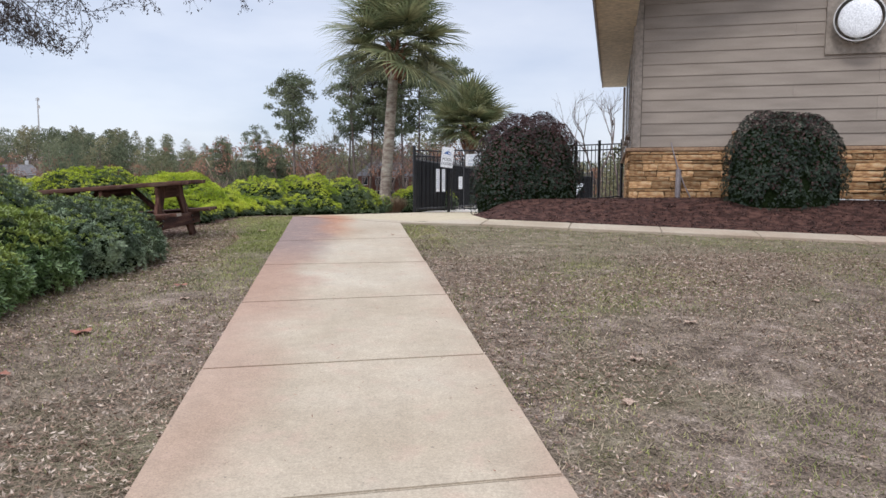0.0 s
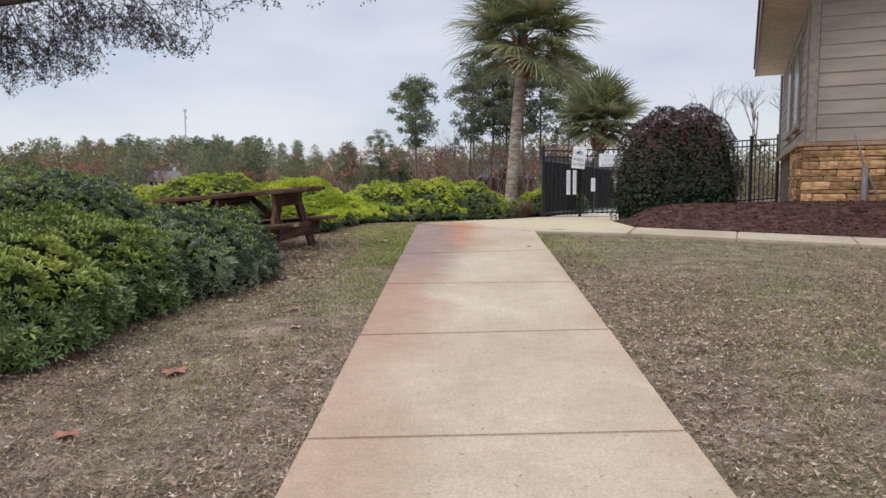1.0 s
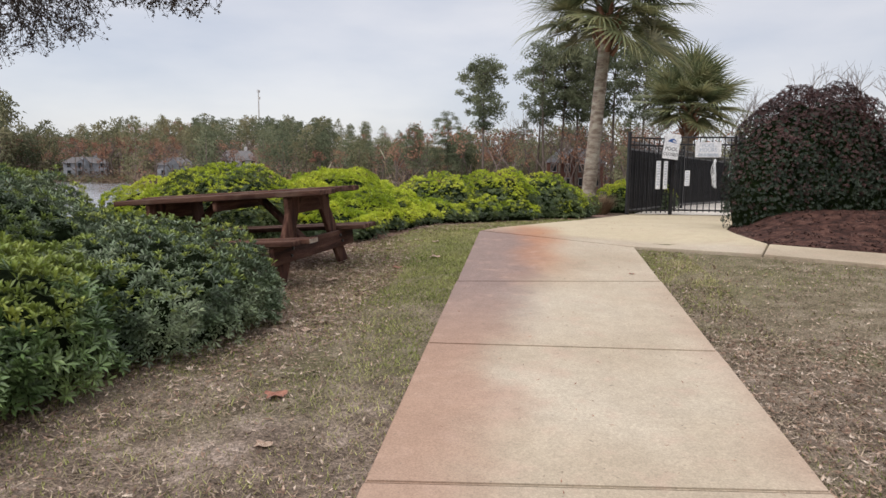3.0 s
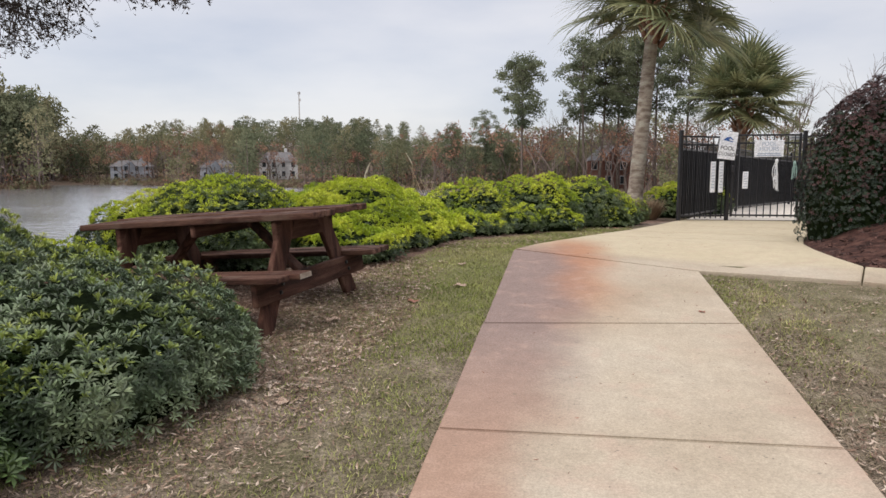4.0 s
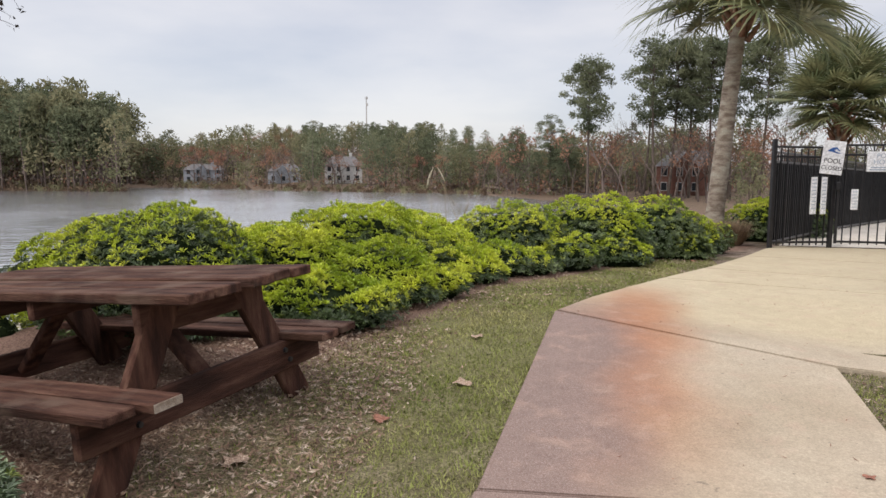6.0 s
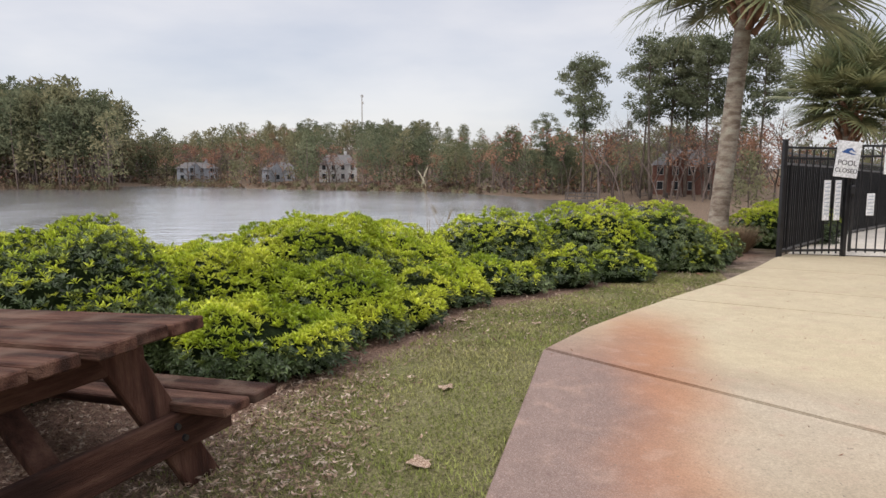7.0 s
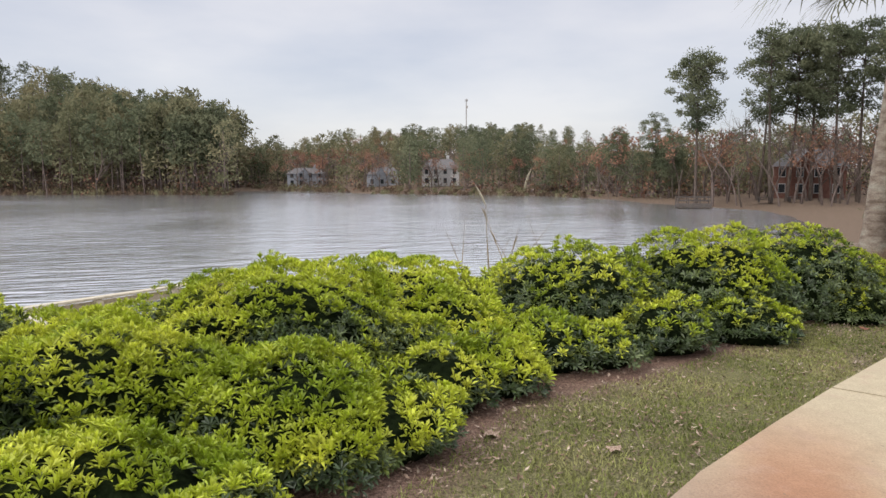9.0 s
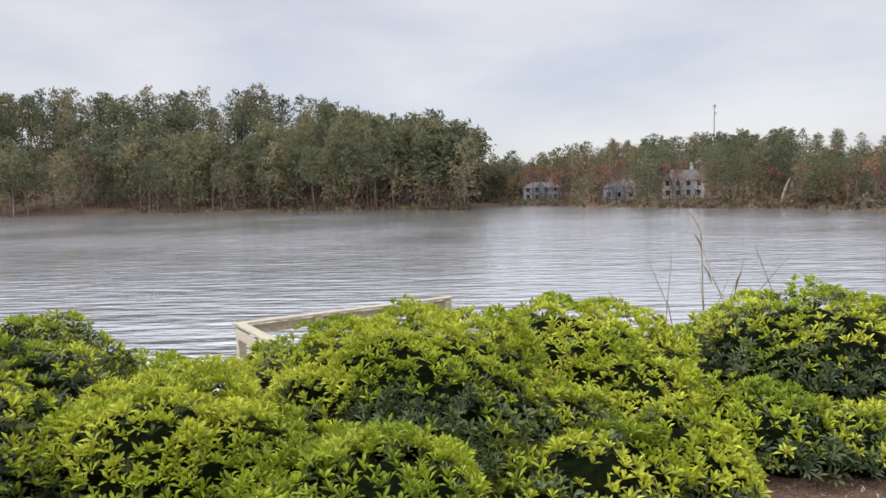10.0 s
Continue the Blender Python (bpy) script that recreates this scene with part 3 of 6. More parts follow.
# ---- shrubs ----
def whorl(n, length, width, tilt, rng):
    """A rosette of folded pointed leaves about the z axis."""
    vs, fs = [], []
    for i in range(n):
        a = 2 * math.pi * (i / n) + rng.uniform(-0.25, 0.25)
        t = tilt + rng.uniform(-0.3, 0.3)
        ln = length * rng.uniform(0.75, 1.15)
        d = np.array([math.cos(a) * math.cos(t), math.sin(a) * math.cos(t), math.sin(t)])
        s = np.array([-math.sin(a), math.cos(a), 0]) * width * 0.5
        u = np.cross(d, s / np.linalg.norm(s))
        m = d * ln * 0.62
        k = len(vs)
        vs += [d * 0.004, m + s + u * width * 0.25, m - s + u * width * 0.25, d * ln - np.array([0, 0, 0.12 * ln])]
        fs += [(k, k + 2, k + 3), (k, k + 3, k + 1)]
    return np.array(vs), np.array(fs)


_rw = np.random.default_rng(5)
WHORLS = [tuple(join([whorl(4, 0.052, 0.0125, 1.15, _rw), whorl(4, 0.058, 0.0135, 0.72, _rw)])) for _ in range(4)]
WHORLS_OPEN = [whorl(7, 0.060, 0.0150, 0.62, _rw) for _ in range(3)]
SPRIGS = [whorl(5, 0.030, 0.019, 0.4, _rw) for _ in range(3)]


def lobe_points(lobes, density, rng, bump=0.13):
    """Points and outward directions on the skin of overlapping mounds (x, y, radius x, radius y, top)."""
    P, N = [], []
    es = []
    for x, y, rx, ry, top in lobes:
        g = min(gz(x, y), float(walk_z(y)))
        rz = (top - g) * 0.72
        es.append((np.array([x, y, top - rz]), np.array([rx, ry, rz])))
    for i, (c, r) in enumerate(es):
        area = 4 * math.pi * ((r[0] * r[1]) ** 1.6 + (r[0] * r[2]) ** 1.6 + (r[1] * r[2]) ** 1.6) ** (1 / 1.6) / 3 ** (1 / 1.6)
        n = int(area * density)
        u = rng.normal(size=(n, 3))
        u /= np.linalg.norm(u, axis=1)[:, None]
        p = c + u * r
        nn = u / r
        nn /= np.linalg.norm(nn, axis=1)[:, None]
        w = np.array([noise.noise(Vector(q * 3.2)) + 0.5 * noise.noise(Vector(q * 7.5)) for q in p])
        p = p + nn * (w * bump)[:, None]
        keep = p[:, 2] > land_z(p[:, 0], p[:, 1]) + 0.03
        for j, (c2, r2) in enumerate(es):
            if j != i:
                keep &= (((p - c2) / (r2 * 0.97)) ** 2).sum(1) > 1
        P.append(p[keep])
        N.append(nn[keep])
    return np.concatenate(P), np.concatenate(N), es


# Solid filler lumps under the leaves, coloured as the shade inside the plant.
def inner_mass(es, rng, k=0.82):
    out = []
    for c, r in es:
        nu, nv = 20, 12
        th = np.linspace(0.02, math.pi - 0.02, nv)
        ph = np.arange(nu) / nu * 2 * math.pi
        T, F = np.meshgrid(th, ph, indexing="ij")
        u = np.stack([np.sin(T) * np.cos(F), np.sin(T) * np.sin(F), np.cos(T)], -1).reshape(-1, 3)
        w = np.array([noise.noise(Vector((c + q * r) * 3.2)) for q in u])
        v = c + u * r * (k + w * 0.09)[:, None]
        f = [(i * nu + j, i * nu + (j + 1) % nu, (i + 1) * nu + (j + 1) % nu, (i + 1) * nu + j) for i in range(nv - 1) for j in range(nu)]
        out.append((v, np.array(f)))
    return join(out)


def leafy_shrub(name, label, lobes, seed, young=0.5, density=430, old=LEAF_OLD, size=1.0, fresh=LEAF_YOUNG, group="shoreline shrubs"):
    rng = np.random.default_rng(seed)
    x0, y0 = np.mean([l[0] for l in lobes]), np.mean([l[1] for l in lobes])
    thing = empty(name)
    tagged(thing, label, "shrub", group)
    P, N, es = lobe_points(lobes, density * 1.55, rng)
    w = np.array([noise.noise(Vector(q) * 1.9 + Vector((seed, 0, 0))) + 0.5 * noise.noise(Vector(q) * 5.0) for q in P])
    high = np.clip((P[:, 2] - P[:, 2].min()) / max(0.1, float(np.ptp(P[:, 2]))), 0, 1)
    # real young tips, plus top light put into leaf colour: bright tops, dark flanks
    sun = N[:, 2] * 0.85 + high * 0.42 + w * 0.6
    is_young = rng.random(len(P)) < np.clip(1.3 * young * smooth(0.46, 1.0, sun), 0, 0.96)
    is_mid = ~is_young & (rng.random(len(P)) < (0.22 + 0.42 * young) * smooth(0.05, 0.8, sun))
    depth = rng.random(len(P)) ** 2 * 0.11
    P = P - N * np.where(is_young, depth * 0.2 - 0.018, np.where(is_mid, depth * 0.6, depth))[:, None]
    axis = N * 0.75 + np.array([0, 0, 0.75]) + rng.normal(0, 0.26, N.shape)
    R = frames_from(axis, rng)
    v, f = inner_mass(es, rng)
    part_np("inner_growth", v, f, INNER_SHADE, thing, True, "near-black filler lumps, shade between the leaves put into the colour")
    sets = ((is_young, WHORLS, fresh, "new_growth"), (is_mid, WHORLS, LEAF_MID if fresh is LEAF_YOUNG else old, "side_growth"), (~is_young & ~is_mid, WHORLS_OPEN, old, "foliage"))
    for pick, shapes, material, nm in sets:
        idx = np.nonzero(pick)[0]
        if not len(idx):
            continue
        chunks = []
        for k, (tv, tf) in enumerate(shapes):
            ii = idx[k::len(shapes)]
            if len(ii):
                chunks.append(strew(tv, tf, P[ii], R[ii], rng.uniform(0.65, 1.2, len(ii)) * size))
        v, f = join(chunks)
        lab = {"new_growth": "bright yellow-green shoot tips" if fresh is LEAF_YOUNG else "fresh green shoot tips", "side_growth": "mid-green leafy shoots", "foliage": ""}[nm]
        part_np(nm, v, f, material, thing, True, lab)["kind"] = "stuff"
    return thing


HEDGE_LABEL = "low mounded evergreen shrub with yellow-green new tips"
DARK_LABEL = "dense grey-green evergreen shrub beside the lawn"
leafy_shrub("shrub", DARK_LABEL, [(-2.54, 6.2, 0.86, 0.80, 1.10), (-3.6, 6.2, 1.0, 0.9, 1.42), (-4.2, 5.3, 1.1, 0.9, 1.42)], 11, 0.20, 860, LEAF_GREY, 0.74, LEAF_MID)
leafy_shrub("shrub", "large-leaved mid-green evergreen shrub beside the lawn", [(-3.12, 4.4, 0.92, 0.80, 1.06), (-3.0, 5.25, 0.90, 0.88, 1.12), (-4.0, 3.65, 1.0, 0.8, 1.0)], 12, 0.8, 560, LEAF_FRONT, 1.05, LEAF_MID)
leafy_shrub("shrub", DARK_LABEL, [(-4.9, 6.0, 1.1, 1.1, 1.50), (-5.6, 4.6, 1.2, 1.2, 1.35), (-4.6, 7.0, 0.9, 0.8, 1.42)], 13, 0.35, 170, LEAF_GREY, 1.0, LEAF_MID)
HEDGE = [
    ([(-3.3, 9.15, 0.78, 0.60, 1.42), (-3.5, 9.62, 0.6, 0.5, 1.37)], 0.28, 560),
    ([(-2.32, 9.36, 0.46, 0.42, 1.04), (-2.05, 9.42, 0.28, 0.26, 0.94)], 1.0, 760),
    ([(-2.9, 9.78, 0.52, 0.42, 1.27), (-2.5, 9.95, 0.34, 0.3, 1.19)], 0.7, 700),
    ([(-3.4, 10.0, 0.62, 0.45, 1.20), (-4.3, 9.75, 0.75, 0.5, 1.24)], 0.8, 480),
    ([(-2.12, 10.12, 0.52, 0.44, 1.10), (-1.8, 10.35, 0.33, 0.32, 0.98)], 0.85, 740),
    ([(-2.62, 10.85, 0.72, 0.58, 1.38), (-2.2, 11.05, 0.42, 0.4, 1.16)], 0.75, 640),
    ([(-3.4, 10.95, 0.6, 0.5, 1.14)], 0.6, 460),
    ([(-1.88, 10.95, 0.36, 0.36, 1.0), (-1.72, 11.4, 0.34, 0.32, 0.96)], 0.7, 640),
    ([(-2.6, 12.05, 0.64, 0.56, 1.27), (-2.15, 11.75, 0.42, 0.36, 1.08)], 0.7, 560),
    ([(-1.62, 12.05, 0.42, 0.36, 0.98), (-1.3, 12.25, 0.3, 0.3, 0.9)], 0.55, 540),
    ([(-1.62, 12.95, 0.62, 0.52, 1.30), (-2.2, 13.2, 0.5, 0.5, 1.05)], 0.6, 500),
    ([(-1.0, 12.85, 0.40, 0.36, 0.98)], 0.5, 480),
    ([(-0.75, 13.9, 0.68, 0.55, 1.36), (-1.4, 14.1, 0.55, 0.5, 1.1)], 0.62, 440),
    ([(-0.42, 13.45, 0.36, 0.33, 0.94)], 0.5, 440),
    ([(0.0, 15.0, 0.72, 0.6, 1.30), (-0.7, 15.2, 0.6, 0.5, 1.05)], 0.45, 400),
    ([(0.38, 14.75, 0.34, 0.36, 0.9), (0.48, 15.4, 0.42, 0.4, 0.95)], 0.3, 400),
    ([(0.66, 15.95, 0.42, 0.36, 0.96)], 0.3, 380),
    ([(-4.7, 8.7, 0.7, 0.55, 0.90), (-5.4, 8.95, 0.7, 0.6, 0.88)], 0.45, 300),
]
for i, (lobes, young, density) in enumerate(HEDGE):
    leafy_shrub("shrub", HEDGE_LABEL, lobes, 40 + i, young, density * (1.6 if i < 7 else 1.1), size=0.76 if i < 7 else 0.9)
leafy_shrub("shrub", "yellow-green evergreen shrub behind the black fence", [(1.9, 19.2, 0.6, 0.6, 1.10), (2.5, 20.0, 0.8, 0.7, 1.2)], 23, 0.8, 260)


def clipped_bush(label, lobes, seed, red=0.5, density=1450):
    rng = np.random.default_rng(seed)
    thing = empty("clipped_bush")
    tagged(thing, label, "bush", "clipped bushes beside the building")
    P, N, es = lobe_points(lobes, density, rng, 0.07)
    low = P[:, 2] - land_z(P[:, 0], P[:, 1])
    keep = (low > 0.22) | (rng.random(len(P)) < 0.35)
    P, N = P[keep], N[keep]
    is_red = rng.random(len(P)) < red * smooth(-0.25, 0.85, N[:, 2])
    P = P - N * (rng.random(len(P)) ** 2 * 0.12 - 0.02)[:, None]
    R = frames_from(N + np.array([0, 0, 0.3]) + rng.normal(0, 0.5, N.shape), rng)
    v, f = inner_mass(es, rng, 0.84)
    part_np("inner_growth", v, f, INNER_SHADE, thing, True, "near-black filler lumps, shade between the leaves put into the colour")
    c = es[0][0]
    g = gz(c[0], c[1])
    for _ in range(9):
        a, r = rng.uniform(0, 6.28), rng.uniform(0.1, 0.75) * es[0][1][0] * 0.8
        q = c + np.array([math.cos(a) * r, math.sin(a) * r, -0.25])
        part_np("stem", *tube_np([(c[0] + (q[0] - c[0]) * 0.5, c[1] + (q[1] - c[1]) * 0.5, gz(q[0], q[1]) - 0.03), q * [1, 1, 0.5] + [0, 0, g * 0.5], q], [0.025, 0.02, 0.012], 5), BARK, thing)
    for pick, material, nm in ((is_red, LORO_RED, "new_growth"), (~is_red, LORO_GREEN, "foliage")):
        idx = np.nonzero(pick)[0]
        chunks = [strew(tv, tf, P[idx[k::3]], R[idx[k::3]], rng.uniform(0.55, 1.0, len(idx[k::3]))) for k, (tv, tf) in enumerate(SPRIGS)]
        v, f = join(chunks)
        part_np(nm, v, f, material, thing, True, "purplish-red shoot tips" if nm == "new_growth" else "")["kind"] = "stuff"
    return thing


clipped_bush("rounded dark evergreen bush with reddish top in mulch", [(3.45, 11.72, 0.62, 0.72, 2.50), (3.08, 11.72, 0.62, 0.72, 2.47), (2.76, 11.66, 0.50, 0.65, 2.28), (3.70, 11.66, 0.50, 0.65, 2.34), (2.95, 11.65, 0.60, 0.65, 1.72)], 31, 1.0)
clipped_bush("boxy clipped dark bush against the stone base", [(6.78, 9.55, 0.62, 0.6, 2.38), (6.40, 9.55, 0.54, 0.55, 2.35), (7.17, 9.5, 0.55, 0.55, 2.35), (6.62, 9.5, 0.66, 0.6, 1.95), (6.98, 9.5, 0.66, 0.6, 1.95)], 32, 0.45)
clipped_bush("clipped dark bush with a few pale flowers", [(9.0, 8.75, 0.9, 0.8, 2.2), (9.5, 8.5, 0.8, 0.8, 2.2)], 33, 0.3, 420)


# ---- picnic table ----
def picnic_table():
    M = Matrix.Translation((-1.616, 7.706, 0.600)) @ Matrix.Rotation(-0.169, 4, "Z") @ Matrix.Rotation(-0.071, 4, "Y") @ Matrix.Rotation(0.029, 4, "X")
    t = empty("picnic_table", M)
    tagged(t, "weathered red-brown wooden picnic table with attached benches", "picnic table")
    H, A, BO, BH, L = 0.70, 0.369, 0.69, 0.365, 1.83
    rng = random.Random(4)
    for i in range(5):
        w = 2 * A / 5
        e = rng.uniform(-0.02, 0.03)
        b = part("top_board", box((L, w - 0.016, 0.040), Matrix.Translation((-L / 2 + e, -A + w * (i + 0.5), H - 0.018 + rng.uniform(-0.006, 0.006))) @ Matrix.Rotation(rng.uniform(-0.006, 0.006), 4, "Z"), 0.005), REDWOOD, t)
    for s in (-1, 1):
        for k in range(2):
            b = part("bench_board", box((L, 0.128, 0.036), Matrix.Translation((-L / 2 - 0.04 - (0.06 if s < 0 and not k else 0) + rng.uniform(-0.01, 0.02), s * (BO - 0.064 - 0.146 * k), BH - 0.018)), 0.005), REDWOOD, t)
            if s < 0 and k:
                part("board_end", box((0.004, 0.12, 0.030), Matrix.Translation((-0.024, s * (BO - 0.064 - 0.146), BH - 0.018)), 0), ENDGRAIN, b, "bleached splintered board end")
    for u in (-0.30, -L + 0.30):
        inn = -1 if u > -1 else 1
        part("top_cleat", box((0.038, 2 * A - 0.05, 0.135), Matrix.Translation((u, 0, H - 0.1075)), 0.006), REDWOOD_CROSS, t)
        part("bench_support", box((0.038, 2 * BO - 0.04, 0.14), Matrix.Translation((u + 0.04 * -inn, 0, BH - 0.106)), 0.006), REDWOOD_CROSS, t)
        for s in (-1, 1):
            top, foot = Vector((u + 0.002, s * 0.20, H - 0.045)), Vector((u, s * 0.56, 0.0))
            d = foot - top
            ang = math.atan2(d.y, -d.z)
            leg = part("leg", box((0.038, 0.14, d.length + 0.03), Matrix.Translation((top + foot) / 2) @ Matrix.Rotation(ang, 4, "X"), 0.006), REDWOOD_LEG, t)
            for z in (BH - 0.08, BH - 0.13):
                q = top + d * ((top.z - z) / (top.z - foot.z))
                bm = bmesh.new()
                bmesh.ops.create_cone(bm, cap_ends=True, segments=10, radius1=0.013, radius2=0.011, depth=0.012, matrix=Matrix.Translation((u + 0.064 * -inn, q.y, z)) @ Matrix.Rotation(math.pi / 2, 4, "Y"))
                part("bolt", bm, BLACK, leg)
        a, b = Vector((u, 0, BH - 0.13)), Vector((u + inn * 0.42, 0, H - 0.05))
        d = b - a
        part("brace", box((0.036, 0.085, d.length), Matrix.Translation((a + b) / 2 + Vector((0, 0.0, 0))) @ Matrix.Rotation(math.atan2(d.x, d.z), 4, "Y"), 0.005), REDWOOD_LEG, t)
    part("middle_cleat", box((0.038, 2 * A - 0.06, 0.09), Matrix.Translation((-L / 2, 0, H - 0.081)), 0.006), REDWOOD_CROSS, t)
    return t


picnic_table()


# ---- pool fence, gate and signs ----
def text_mesh(words, size, material, parent, m, name="lettering"):
    cu = bpy.data.curves.new("words", "FONT")
    cu.body, cu.size, cu.align_x, cu.align_y, cu.extrude = words, size, "CENTER", "CENTER", 0.0015
    tmp = bpy.data.objects.new("words", cu)
    scene.collection.objects.link(tmp)
    me = bpy.data.meshes.new_from_object(tmp.evaluated_get(bpy.context.evaluated_depsgraph_get()))
    bpy.data.objects.remove(tmp)
    bpy.data.curves.remove(cu)
    me.materials.clear()
    me.materials.append(material)
    ob = new(name, me)
    ob.parent = parent
    ob.matrix_basis = m
    return ob


PICKET = None


def fence_run(name, label, a, b, za, zb, height=1.55, spacing=0.115, posts=(True, True), screen=False, gate=False):
    """A run of flat-topped metal fence from a to b: posts, three rails and pickets."""
    global PICKET
    t = empty(name)
    tagged(t, label, "gate" if gate else "fence", "" if gate else "black pool fence")
    A, B = Vector((*a, za)), Vector((*b, zb))
    d = B - A
    ln = d.length
    flat = Vector((d.x, d.y, 0)).normalized()
    yaw = math.atan2(flat.y, flat.x)
    pitch = -math.asin(d.z / ln)
    for p, on in ((A, posts[0]), (B, posts[1])):
        if on:
            po = part("post", box((0.062, 0.062, height + 0.13), Matrix.Translation(p + Vector((0, 0, height / 2 + 0.015))) @ Matrix.Rotation(yaw, 4, "Z"), 0.005), BLACK, t)
            part("cap", box((0.072, 0.072, 0.022), Matrix.Translation(p + Vector((0, 0, height + 0.09))) @ Matrix.Rotation(yaw, 4, "Z"), 0.006), BLACK, po)
    mid = (A + B) / 2
    R = Matrix.Rotation(yaw, 4, "Z") @ Matrix.Rotation(pitch, 4, "Y")
    low = 0.10 if not gate else 0.09
    for h in (height - 0.015, height - 0.165, low):
        part("rail", box((ln - 0.05, 0.030, 0.034), Matrix.Translation(mid + Vector((0, 0, h))) @ R, 0.004), BLACK, t)
    if PICKET is None:
        bm = box((0.017, 0.017, 1.0), None, 0)
        PICKET = bpy.data.meshes.new("picket")
        bm.to_mesh(PICKET)
        bm.free()
        PICKET.materials.append(BLACK)
    n = max(2, int(ln / spacing))
    for i in range(1, n):
        p = A + d * (i / n)
        o = new("picket", PICKET)
        o.parent = t
        hh = height - (0.0 if gate else 0.04)
        o.matrix_basis = Matrix.Translation(p + Vector((0, 0, hh / 2 + 0.025))) @ Matrix.Rotation(yaw, 4, "Z") @ Matrix.Diagonal((1, 1, hh - 0.05, 1))
    if screen:
        nrm = Vector((-flat.y, flat.x, 0)) * 0.03
        bm = bmesh.new()
        k = max(6, int(ln / 0.4))
        cols = []
        for i in range(k + 1):
            p = A + d * (i / k) + nrm * (1 + 0.5 * math.sin(i * 1.7))
            sag = 0.03 * math.sin(i * 2.1)
            cols.append((bm.verts.new(p + Vector((0, 0, 0.08))), bm.verts.new(p + Vector((0, 0, height - 0.16 + sag)))))
        for (p, q), (r, s) in zip(cols[:-1], cols[1:]):
            bm.faces.new((p, r, s, q))
        bmesh.ops.solidify(bm, geom=bm.faces[:], thickness=0.004)
        part("screen", bm, SCREEN, t, "black mesh windscreen")
    return t


FL = "black metal pool fence with square pickets"
PA, PG, PR = (1.77, 17.02), (2.72, 17.48), (4.06, 17.50)
fence_run("fence", FL, PA, PG, 0.50, 0.49, 1.60, posts=(True, True))
fence_run("fence", "black metal pool fence lined with dark windscreen", PA, (3.75, 21.3), 0.50, 0.44, 1.52, posts=(False, True), screen=True)
fence_run("fence", "black metal pool fence lined with dark windscreen", (3.75, 21.3), (6.5, 26.6), 0.44, 0.32, 1.50, posts=(False, True), screen=True)
fence_run("fence", "black metal pool fence lined with dark windscreen", (6.5, 26.6), (11.5, 30.5), 0.32, 0.22, 1.50, posts=(False, True), screen=True)
gate = fence_run("gate", "closed black metal pool gate with square pickets", (2.77, 17.48), (4.01, 17.50), 0.51, 0.51, 1.62, posts=(False, False), gate=True)
part("stile", box((0.04, 0.04, 1.58), Matrix.Translation((2.80, 17.48, 1.36)), 0.004), BLACK, gate)
part("stile", box((0.04, 0.04, 1.58), Matrix.Translation((3.98, 17.50, 1.36)), 0.004), BLACK, gate)
part("latch", box((0.07, 0.06, 0.13), Matrix.Translation((2.78, 17.43, 1.48)), 0.01), BLACK, gate, "black gate latch box")
fence_run("fence", FL, PR, (5.2, 17.75), 0.49, 0.60, 1.60)
fence_run("fence", FL, (5.2, 17.75), (6.35, 18.0), 0.60, 0.72, 1.60, posts=(False, True))
fence_run("fence", FL, (6.35, 18.0), (7.08, 18.15), 0.72, 0.76, 1.60, posts=(False, True))
fence_run("fence", FL, (7.08, 18.15), (7.80, 18.28), 0.76, 0.80, 1.60, posts=(False, True))


def sign(name, label, w, h, m, lines, logo=False):
    t = empty(name, m)
    tagged(t, label, "sign")
    board = part("board", box((w, 0.012, h), None, 0.003), WHITE, t)
    for words, size, z, material in lines:
        text_mesh(words, size, material, t, Matrix.Translation((0, -0.008, z)) @ Matrix.Rotation(math.pi / 2, 4, "X"))
    return t


sg = sign("pool_closed_sign", "white sign reading pool closed wired to the gate post", 0.34, 0.52, Matrix.Translation((2.66, 17.33, 1.92)) @ Matrix.Rotation(radians(14), 4, "Z") @ Matrix.Rotation(radians(6), 4, "Y"),
          [("POOL", 0.105, -0.055, SIGN_INK), ("CLOSED", 0.088, -0.165, SIGN_INK)])
bm = bmesh.new()
pts = [(-0.11, 0.09), (-0.04, 0.15), (0.03, 0.165), (0.10, 0.105), (0.055, 0.115), (0.03, 0.135), (-0.02, 0.105), (0.115, 0.075), (0.05, 0.068), (-0.03, 0.085)]
vs = [bm.verts.new((x, -0.0085, z)) for x, z in pts]
bm.faces.new(vs)
bmesh.ops.triangulate(bm, faces=bm.faces[:])
part("emblem", bm, SIGN_BLUE, sg, "dark blue swimmer-like emblem")
hs = sign("pool_hours_sign", "white pool hours notice board on the gate", 0.52, 0.31, Matrix.Translation((3.42, 17.44, 1.86)) @ Matrix.Rotation(radians(1), 4, "Z"),
          [("POOL", 0.10, 0.085, SIGN_GREY), ("HOURS", 0.105, -0.01, SIGN_GREY)])
for z, w in ((-0.09, 0.40), (-0.125, 0.44)):
    part("text_bar", box((w, 0.003, 0.018), Matrix.Translation((0, -0.008, z))), SIGN_GREY, hs)
